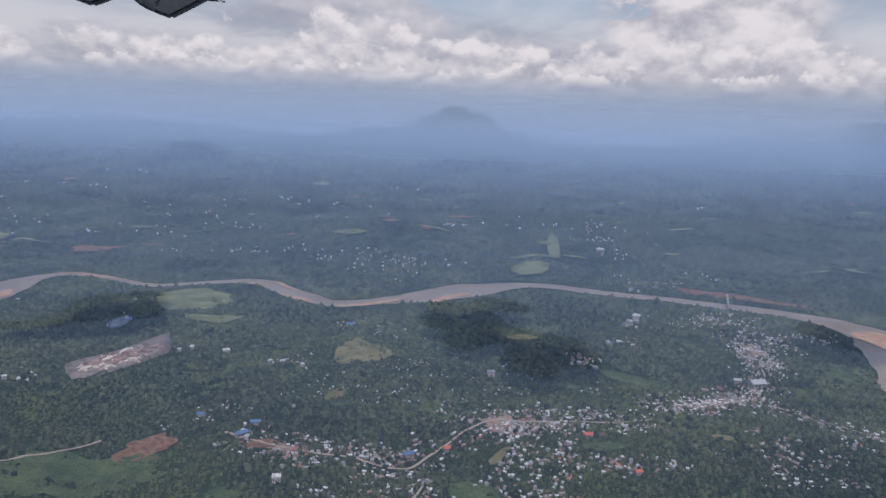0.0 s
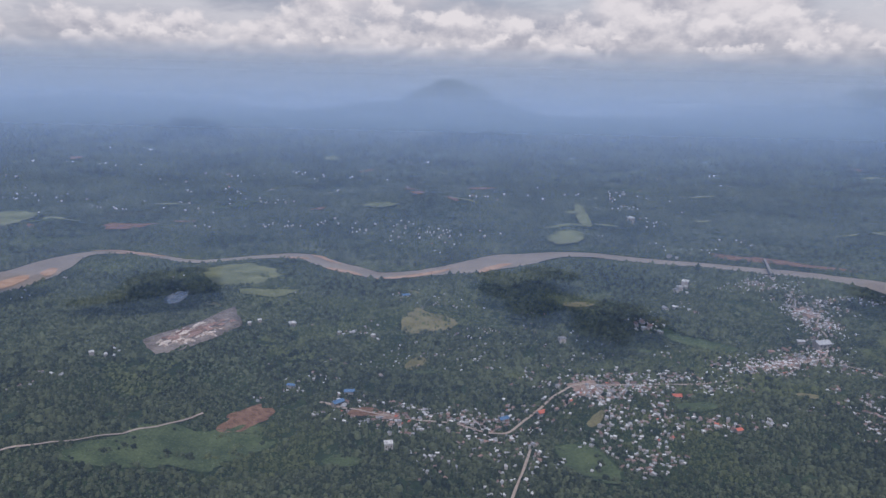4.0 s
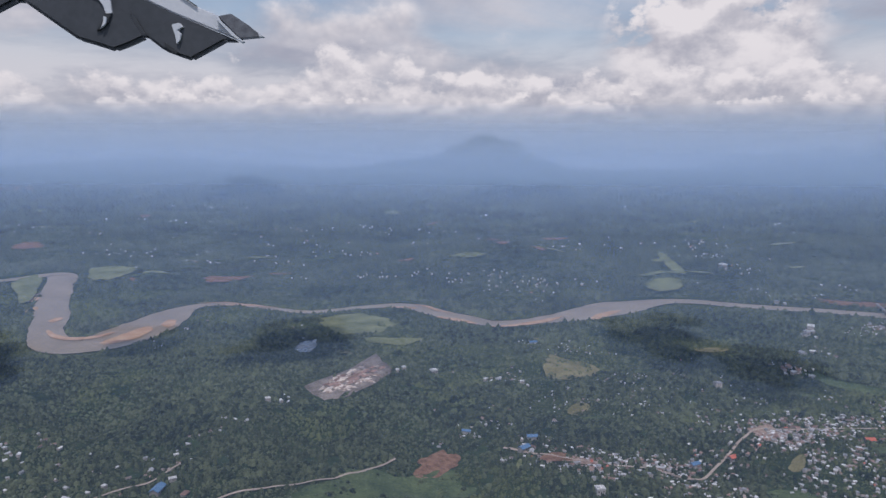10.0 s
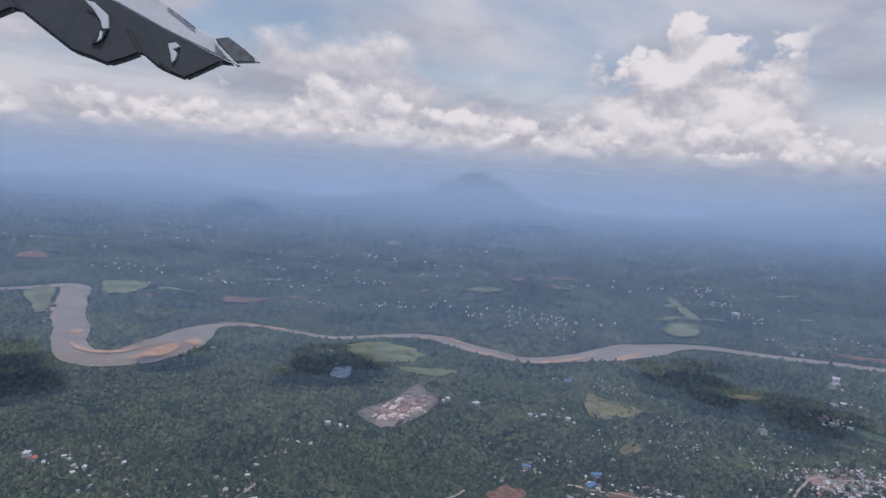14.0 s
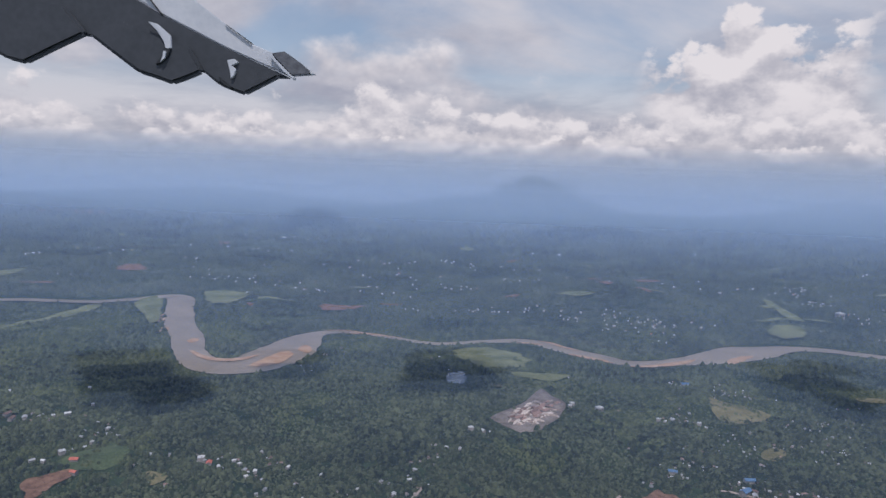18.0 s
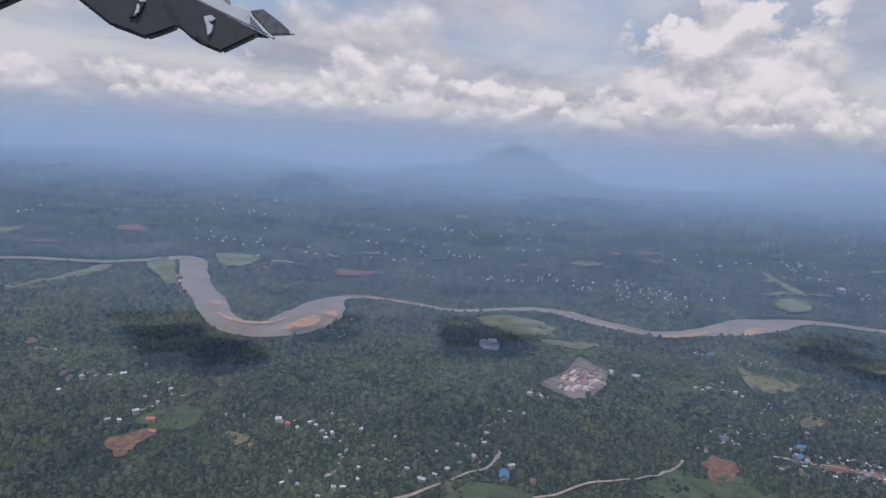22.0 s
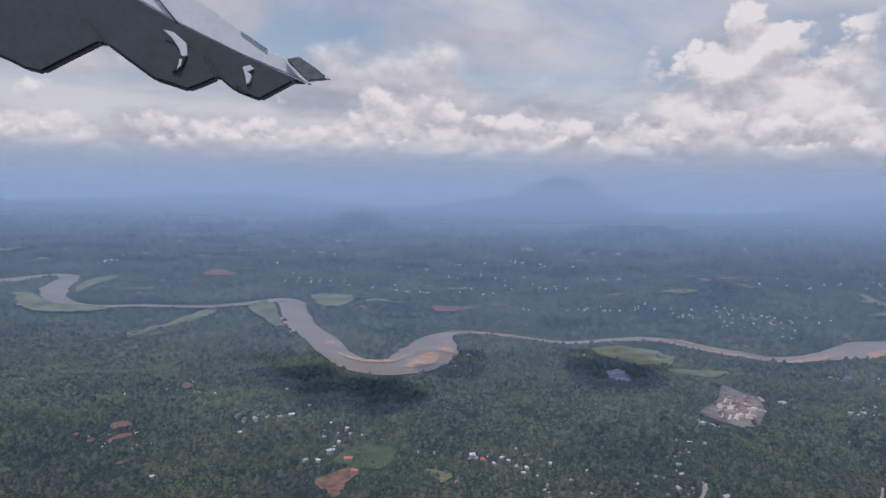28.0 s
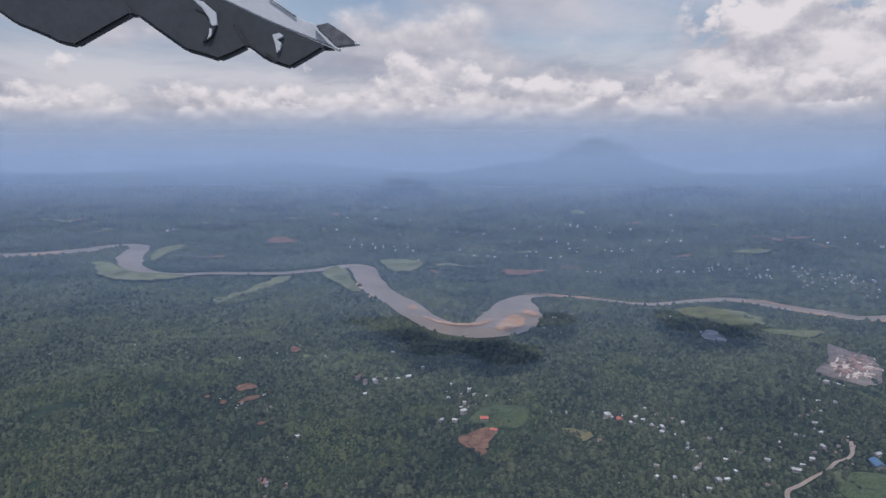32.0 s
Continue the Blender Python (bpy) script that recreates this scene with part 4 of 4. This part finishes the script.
woods("forest", M_FOREST, -600, 320, 310, 430, 1.28, 0.82, LOOK_WOOD, lambda x, y: in_view(x, y) & ~pale(x, y) & thin(x, y), 13)
woods("forest", M_PALE_LEAF, -600, 320, 310, 430, 1.25, 0.74, "lighter green groves of young trees and palms", lambda x, y: in_view(x, y) & pale(x, y) & thin(x, y), 14)
tall_trees = lambda x, y: in_view(x, y) & (fbm(x / 16, y / 16, 33, 3) > -0.15)
woods("forest", M_FOREST, -430, 190, 112, 259, 2.2, 0.72, "taller dark trees that stand out of the wood", tall_trees, 11)
woods("forest", M_FOREST, -600, 320, 259, 440, 3.2, 1.0, "taller dark trees that stand out of the wood", tall_trees, 12)
woods("forest", M_FAR_FOREST, -900, 600, 430, 680, 2.1, 1.35, "far dark green woods over low hills", lambda x, y: in_view(x, y) & thin(x, y), 5)
woods("forest", M_FAR_FOREST, -1100, 760, 680, 900, 3.0, 2.1, "far blue-green woods on low ridges", lambda x, y: in_view(x, y) & thin(x, y), 6)
woods("forest", M_FAR_FOREST, -1300, 1000, 900, 1180, 4.2, 3.0, "far blue-green woods on hazy ridges", in_view, 7)
woods("forest", M_FAR_FOREST, -1700, 1250, 1180, 1700, 7.0, 4.4, "very far woods on hazy ridges", in_view, 8)

# ---- haze imitated by added blue see-through sheets, over the woods and before far hills ----
HAZE_TONE = [(0, (0.245, 0.365, 0.590)), (60, (0.250, 0.370, 0.590))]  # haze tone near the ground, put into the sheet's colour


def haze_sheet(label, columns, rise, over_land, upwards, fading, lift=None, tones=HAZE_TONE):
    """A see-through sheet that imitates haze, with the profile rise (north, height); it covers more and more with the
    distance (over_land) and the height (upwards), and fades out at its top.
    """
    m = bpy.data.materials.new("moist_haze")
    m.use_nodes = True
    n, l = m.node_tree.nodes, m.node_tree.links
    n.clear()

    def curve(source, keys):
        ramp, span = n.new("ShaderNodeValToRGB"), n.new("ShaderNodeMapRange")
        lo, hi = keys[0][0], keys[-1][0]
        span.inputs["From Min"].default_value, span.inputs["From Max"].default_value = lo, hi
        l.new(source, span.inputs["Value"]), l.new(span.outputs[0], ramp.inputs[0])
        ramp.color_ramp.interpolation = "B_SPLINE"
        e = ramp.color_ramp.elements
        while len(e) < len(keys):
            e.new(0.5)
        for k, (at, v) in zip(e, keys):
            k.position, k.color = (at - lo) / (hi - lo), (*v, 1) if isinstance(v, tuple) else (v, v, v, 1)
        return ramp.outputs[0]

    out, mix, clear, body = n.new("ShaderNodeOutputMaterial"), n.new("ShaderNodeMixShader"), n.new("ShaderNodeBsdfTransparent"), n.new("ShaderNodeAddShader")
    up, back = n.new("ShaderNodeBsdfDiffuse"), n.new("ShaderNodeBsdfTranslucent")
    geo, sep, total, cut = n.new("ShaderNodeNewGeometry"), n.new("ShaderNodeSeparateXYZ"), n.new("ShaderNodeMath"), n.new("ShaderNodeMath")
    l.new(geo.outputs["Position"], sep.inputs[0])
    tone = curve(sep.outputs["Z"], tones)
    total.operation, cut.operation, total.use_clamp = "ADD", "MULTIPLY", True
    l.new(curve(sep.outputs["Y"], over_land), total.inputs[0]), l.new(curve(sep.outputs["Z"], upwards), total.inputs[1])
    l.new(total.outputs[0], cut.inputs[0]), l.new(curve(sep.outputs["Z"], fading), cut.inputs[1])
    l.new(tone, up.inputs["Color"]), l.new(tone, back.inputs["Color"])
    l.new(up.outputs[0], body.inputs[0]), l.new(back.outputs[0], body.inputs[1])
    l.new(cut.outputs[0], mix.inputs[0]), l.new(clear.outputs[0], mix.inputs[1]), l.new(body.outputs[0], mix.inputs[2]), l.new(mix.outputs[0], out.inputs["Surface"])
    hx_, hy_ = np.meshgrid(columns, rise[:, 0], indexing="ij")
    hz_ = np.repeat(rise[None, :, 1], len(columns), 0)
    if lift:
        hz_ = hz_ + lift(hx_, hy_)
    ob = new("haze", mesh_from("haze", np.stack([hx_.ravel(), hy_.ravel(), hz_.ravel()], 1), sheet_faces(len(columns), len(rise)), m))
    return tagged(ob, label, "haze", kind="structure")


haze_sheet("thin blue see-through sheet imitating haze over the valley woods",
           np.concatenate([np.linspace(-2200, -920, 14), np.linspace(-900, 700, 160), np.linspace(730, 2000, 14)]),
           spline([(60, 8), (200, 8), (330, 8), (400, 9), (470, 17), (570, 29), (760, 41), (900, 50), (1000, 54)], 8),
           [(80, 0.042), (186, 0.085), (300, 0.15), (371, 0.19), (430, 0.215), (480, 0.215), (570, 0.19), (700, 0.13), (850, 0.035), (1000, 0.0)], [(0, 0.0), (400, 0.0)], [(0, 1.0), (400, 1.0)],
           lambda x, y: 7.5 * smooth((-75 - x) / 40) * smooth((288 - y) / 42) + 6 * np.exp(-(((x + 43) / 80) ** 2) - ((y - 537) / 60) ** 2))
# upright tinted sheets add up to thicker haze farther off: north, how much it covers, heights at which it begins and is
# full, tone
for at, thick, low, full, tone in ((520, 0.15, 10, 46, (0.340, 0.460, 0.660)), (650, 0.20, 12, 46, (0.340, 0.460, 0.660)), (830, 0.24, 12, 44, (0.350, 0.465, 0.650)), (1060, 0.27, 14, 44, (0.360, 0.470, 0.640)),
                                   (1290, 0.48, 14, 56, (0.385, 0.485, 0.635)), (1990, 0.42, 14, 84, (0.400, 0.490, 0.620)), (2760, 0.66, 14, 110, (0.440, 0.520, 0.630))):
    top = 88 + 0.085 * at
    haze_sheet("upright blue see-through sheet imitating haze between far wooded ridges", np.linspace(-1.15 * at - 800, 1.15 * at + 600, 24), np.stack([at + np.linspace(0, 6, 24), np.linspace(2, top, 24)], 1),
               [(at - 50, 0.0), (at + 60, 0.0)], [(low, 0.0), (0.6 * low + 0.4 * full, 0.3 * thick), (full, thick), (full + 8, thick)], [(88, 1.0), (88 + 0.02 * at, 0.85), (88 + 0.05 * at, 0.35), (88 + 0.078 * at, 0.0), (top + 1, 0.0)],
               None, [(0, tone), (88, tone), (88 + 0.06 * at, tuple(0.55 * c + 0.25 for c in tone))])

# ---- clouds ----


def lattice3(p, seed):
    i = np.floor(p).astype(np.int64)
    f = smooth(p - i)
    out = 0
    for dx in (0, 1):
        for dy in (0, 1):
            for dz in (0, 1):
                k = ((i[:, 0] + dx) * 374761393 + (i[:, 1] + dy) * 668265263 + (i[:, 2] + dz) * 2147483 + seed * 974711) & 0x7FFFFFFF
                k = ((k ^ (k >> 13)) * 1274126177) & 0x7FFFFFFF
                w = (f[:, 0] if dx else 1 - f[:, 0]) * (f[:, 1] if dy else 1 - f[:, 1]) * (f[:, 2] if dz else 1 - f[:, 2])
                out = out + w * (((k ^ (k >> 16)) & 0xFFFF) / 32767.5 - 1)
    return out


def ico(level):
    b = bmesh.new()
    bmesh.ops.create_icosphere(b, subdivisions=level, radius=1.0)
    b.verts.index_update()
    v = np.array([x.co for x in b.verts])
    f = np.array([[q.index for q in t.verts] for t in b.faces])
    b.free()
    return v, f


BALL = ico(2)


def cloud_stuff(scale, dense_part=0.86):
    """Vapour for clouds whose billows are about 1 / scale metres across: light goes some way in before it comes out."""
    dense = material("cloud_vapour", (0.80, 0.80, 0.82), (0.90, 0.89, 0.88), scale, 1.0, 5, 0.6, 0.25 / scale, spec=0.0)
    b = dense.node_tree.nodes["Principled BSDF"]
    b.inputs["Subsurface Weight"].default_value = 1.0
    b.inputs["Subsurface Radius"].default_value = (1, 1, 1)
    b.inputs["Subsurface Scale"].default_value = 0.35 / scale
    # thin enough to let half of the light through each side
    n, l = dense.node_tree.nodes, dense.node_tree.links
    thin_mix, clear = n.new("ShaderNodeMixShader"), n.new("ShaderNodeBsdfTransparent")
    thin_mix.inputs[0].default_value = dense_part
    l.new(clear.outputs[0], thin_mix.inputs[1]), l.new(b.outputs[0], thin_mix.inputs[2]), l.new(thin_mix.outputs[0], n["Material Output"].inputs["Surface"])
    return dense


VAPOUR = {"near": cloud_stuff(0.12, 0.54), "veil": cloud_stuff(0.02, 0.17)}


def heap(x, y, z, wide, deep, tall, puffs, r, small, large, stretch, grow):
    bv, bf = BALL
    vs, fs, at = [], [], 0
    phase = r.uniform(0, 6)
    for i in range(puffs):
        u = r.uniform(-1, 1)
        w = r.uniform(-1, 1) * math.sqrt(1.02 - u * u) + 0.25 * math.sin(3.1 * u + phase)
        room = max(0.05, 1 - abs(u) ** 1.8) * (0.5 + 0.5 * abs(math.sin(u * 4.3 + phase)))
        size = tall * r.uniform(small, large) * (0.45 + 0.6 * room)
        rise = r.uniform(0, 1) ** 0.9 * room
        c = np.array((x + u * wide, y + w * deep * (1 - 0.6 * rise), z + size * 0.4 + rise * (tall - size)))
        p = bv * size * np.array((stretch, 1.1, 0.85)) * grow
        q = (p + c) / size
        p = p * (1 + 0.45 * lattice3(q * 1.1, 5) + 0.25 * lattice3(q * 2.4, 6) + 0.12 * lattice3(q * 5.0, 8))[:, None] + c
        under = p[:, 2] < z
        p[under, 2] = z - (z - p[under, 2]) * 0.2
        vs.append(p), fs.append(bf + at)
        at += len(bv)
    return np.concatenate(vs), np.concatenate(fs)


def cloud(x, y, z, wide, deep, tall, puffs, seed, label, vapour, small=0.12, large=0.30, grain=0.035):
    """A heap of billows over a flat base at height z, grown together into one skin and roughened."""
    r = np.random.default_rng(seed)
    v, f = heap(x, y, z, wide, deep, tall, puffs, r, small, large, 1.25, 1.0)
    rough = new("cloud", mesh_from("cloud", v, f, VAPOUR[vapour]))
    skin = rough.modifiers.new("skin", "REMESH")
    skin.mode, skin.voxel_size = "VOXEL", tall * grain
    smoother = rough.modifiers.new("soft", "SMOOTH")
    smoother.iterations, smoother.factor = 3, 0.5
    me = bpy.data.meshes.new_from_object(rough.evaluated_get(bpy.context.evaluated_depsgraph_get()))
    bpy.data.objects.remove(rough)
    co, no = np.empty(len(me.vertices) * 3, np.float32), np.empty(len(me.vertices) * 3, np.float32)
    me.vertices.foreach_get("co", co), me.vertices.foreach_get("normal", no)
    co, no = co.reshape(-1, 3).astype(float), no.reshape(-1, 3)
    q = co / tall
    swell = 0.045 * (1 - 2 * abs(lattice3(q * 9, 3))) + 0.03 * (1 - 2 * abs(lattice3(q * 19, 4))) + 0.014 * lattice3(q * 40, 7)
    co += no * (swell * tall * (0.35 + 0.65 * smooth((co[:, 2] - z) / (0.15 * tall))))[:, None]
    me.vertices.foreach_set("co", co.astype(np.float32).ravel())
    me.polygons.foreach_set("use_smooth", np.ones(len(me.polygons), bool))
    me.update()
    return tagged(new("cloud", me), label, "cloud", "clouds in the sky")


WHITE, GREY = "unseen white heaped cloud that shades the woods below", "unseen thin grey cloud added to shade the eastern country"
# unseen clouds set over the valley to throw the shadows on the woods
SHADED = [  # east, north and half sizes of the shade, height of its cloud
    (-298, 284, 15, 16, 300), (-279, 264, 17, 24, 300), (-260, 240, 16, 22, 300), (-243, 222, 12, 11, 300), (-225, 303, 13, 12, 300), (-152, 304, 16, 28, 300), (-136, 296, 9, 10, 300), (-156, 264, 10, 18, 300),
    (12, 302, 15, 30, 330), (32, 332, 12, 9, 330), (48, 262, 15, 20, 330), (36, 246, 9, 9, 330), (29, 284, 9, 14, 330), (190, 300, 16, 20, 330), (-450, 1200, 66, 70, 520), (50, 1248, 110, 44, 520),
]
OVERHEAD = [(x, y - z / math.tan(SUN_ELEVATION), z, w, d, min(13, w * 0.75) if z < 500 else 24) for x, y, w, d, z in SHADED]
for i, (x, y, z, w, d, tall) in enumerate(OVERHEAD):
    cloud(x, y, z, w, d, tall, 80, 120 + i, WHITE, "near", 0.4, 0.8, 0.11)

# unseen thin clouds added over the eastern country to half shade it
veil = np.random.default_rng(41)
for i in range(16):
    x, y = 330 + 1300 * veil.uniform(0, 1) ** 0.8, veil.uniform(250, 1750)
    cloud(x, y, 900, veil.uniform(120, 300) * (0.6 + y / 1700), veil.uniform(100, 220), 50, 46, 220 + i, GREY, "veil", 0.5, 0.9, 0.3)

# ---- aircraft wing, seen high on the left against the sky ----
# the underside's shade is put into the first, darker wing colour
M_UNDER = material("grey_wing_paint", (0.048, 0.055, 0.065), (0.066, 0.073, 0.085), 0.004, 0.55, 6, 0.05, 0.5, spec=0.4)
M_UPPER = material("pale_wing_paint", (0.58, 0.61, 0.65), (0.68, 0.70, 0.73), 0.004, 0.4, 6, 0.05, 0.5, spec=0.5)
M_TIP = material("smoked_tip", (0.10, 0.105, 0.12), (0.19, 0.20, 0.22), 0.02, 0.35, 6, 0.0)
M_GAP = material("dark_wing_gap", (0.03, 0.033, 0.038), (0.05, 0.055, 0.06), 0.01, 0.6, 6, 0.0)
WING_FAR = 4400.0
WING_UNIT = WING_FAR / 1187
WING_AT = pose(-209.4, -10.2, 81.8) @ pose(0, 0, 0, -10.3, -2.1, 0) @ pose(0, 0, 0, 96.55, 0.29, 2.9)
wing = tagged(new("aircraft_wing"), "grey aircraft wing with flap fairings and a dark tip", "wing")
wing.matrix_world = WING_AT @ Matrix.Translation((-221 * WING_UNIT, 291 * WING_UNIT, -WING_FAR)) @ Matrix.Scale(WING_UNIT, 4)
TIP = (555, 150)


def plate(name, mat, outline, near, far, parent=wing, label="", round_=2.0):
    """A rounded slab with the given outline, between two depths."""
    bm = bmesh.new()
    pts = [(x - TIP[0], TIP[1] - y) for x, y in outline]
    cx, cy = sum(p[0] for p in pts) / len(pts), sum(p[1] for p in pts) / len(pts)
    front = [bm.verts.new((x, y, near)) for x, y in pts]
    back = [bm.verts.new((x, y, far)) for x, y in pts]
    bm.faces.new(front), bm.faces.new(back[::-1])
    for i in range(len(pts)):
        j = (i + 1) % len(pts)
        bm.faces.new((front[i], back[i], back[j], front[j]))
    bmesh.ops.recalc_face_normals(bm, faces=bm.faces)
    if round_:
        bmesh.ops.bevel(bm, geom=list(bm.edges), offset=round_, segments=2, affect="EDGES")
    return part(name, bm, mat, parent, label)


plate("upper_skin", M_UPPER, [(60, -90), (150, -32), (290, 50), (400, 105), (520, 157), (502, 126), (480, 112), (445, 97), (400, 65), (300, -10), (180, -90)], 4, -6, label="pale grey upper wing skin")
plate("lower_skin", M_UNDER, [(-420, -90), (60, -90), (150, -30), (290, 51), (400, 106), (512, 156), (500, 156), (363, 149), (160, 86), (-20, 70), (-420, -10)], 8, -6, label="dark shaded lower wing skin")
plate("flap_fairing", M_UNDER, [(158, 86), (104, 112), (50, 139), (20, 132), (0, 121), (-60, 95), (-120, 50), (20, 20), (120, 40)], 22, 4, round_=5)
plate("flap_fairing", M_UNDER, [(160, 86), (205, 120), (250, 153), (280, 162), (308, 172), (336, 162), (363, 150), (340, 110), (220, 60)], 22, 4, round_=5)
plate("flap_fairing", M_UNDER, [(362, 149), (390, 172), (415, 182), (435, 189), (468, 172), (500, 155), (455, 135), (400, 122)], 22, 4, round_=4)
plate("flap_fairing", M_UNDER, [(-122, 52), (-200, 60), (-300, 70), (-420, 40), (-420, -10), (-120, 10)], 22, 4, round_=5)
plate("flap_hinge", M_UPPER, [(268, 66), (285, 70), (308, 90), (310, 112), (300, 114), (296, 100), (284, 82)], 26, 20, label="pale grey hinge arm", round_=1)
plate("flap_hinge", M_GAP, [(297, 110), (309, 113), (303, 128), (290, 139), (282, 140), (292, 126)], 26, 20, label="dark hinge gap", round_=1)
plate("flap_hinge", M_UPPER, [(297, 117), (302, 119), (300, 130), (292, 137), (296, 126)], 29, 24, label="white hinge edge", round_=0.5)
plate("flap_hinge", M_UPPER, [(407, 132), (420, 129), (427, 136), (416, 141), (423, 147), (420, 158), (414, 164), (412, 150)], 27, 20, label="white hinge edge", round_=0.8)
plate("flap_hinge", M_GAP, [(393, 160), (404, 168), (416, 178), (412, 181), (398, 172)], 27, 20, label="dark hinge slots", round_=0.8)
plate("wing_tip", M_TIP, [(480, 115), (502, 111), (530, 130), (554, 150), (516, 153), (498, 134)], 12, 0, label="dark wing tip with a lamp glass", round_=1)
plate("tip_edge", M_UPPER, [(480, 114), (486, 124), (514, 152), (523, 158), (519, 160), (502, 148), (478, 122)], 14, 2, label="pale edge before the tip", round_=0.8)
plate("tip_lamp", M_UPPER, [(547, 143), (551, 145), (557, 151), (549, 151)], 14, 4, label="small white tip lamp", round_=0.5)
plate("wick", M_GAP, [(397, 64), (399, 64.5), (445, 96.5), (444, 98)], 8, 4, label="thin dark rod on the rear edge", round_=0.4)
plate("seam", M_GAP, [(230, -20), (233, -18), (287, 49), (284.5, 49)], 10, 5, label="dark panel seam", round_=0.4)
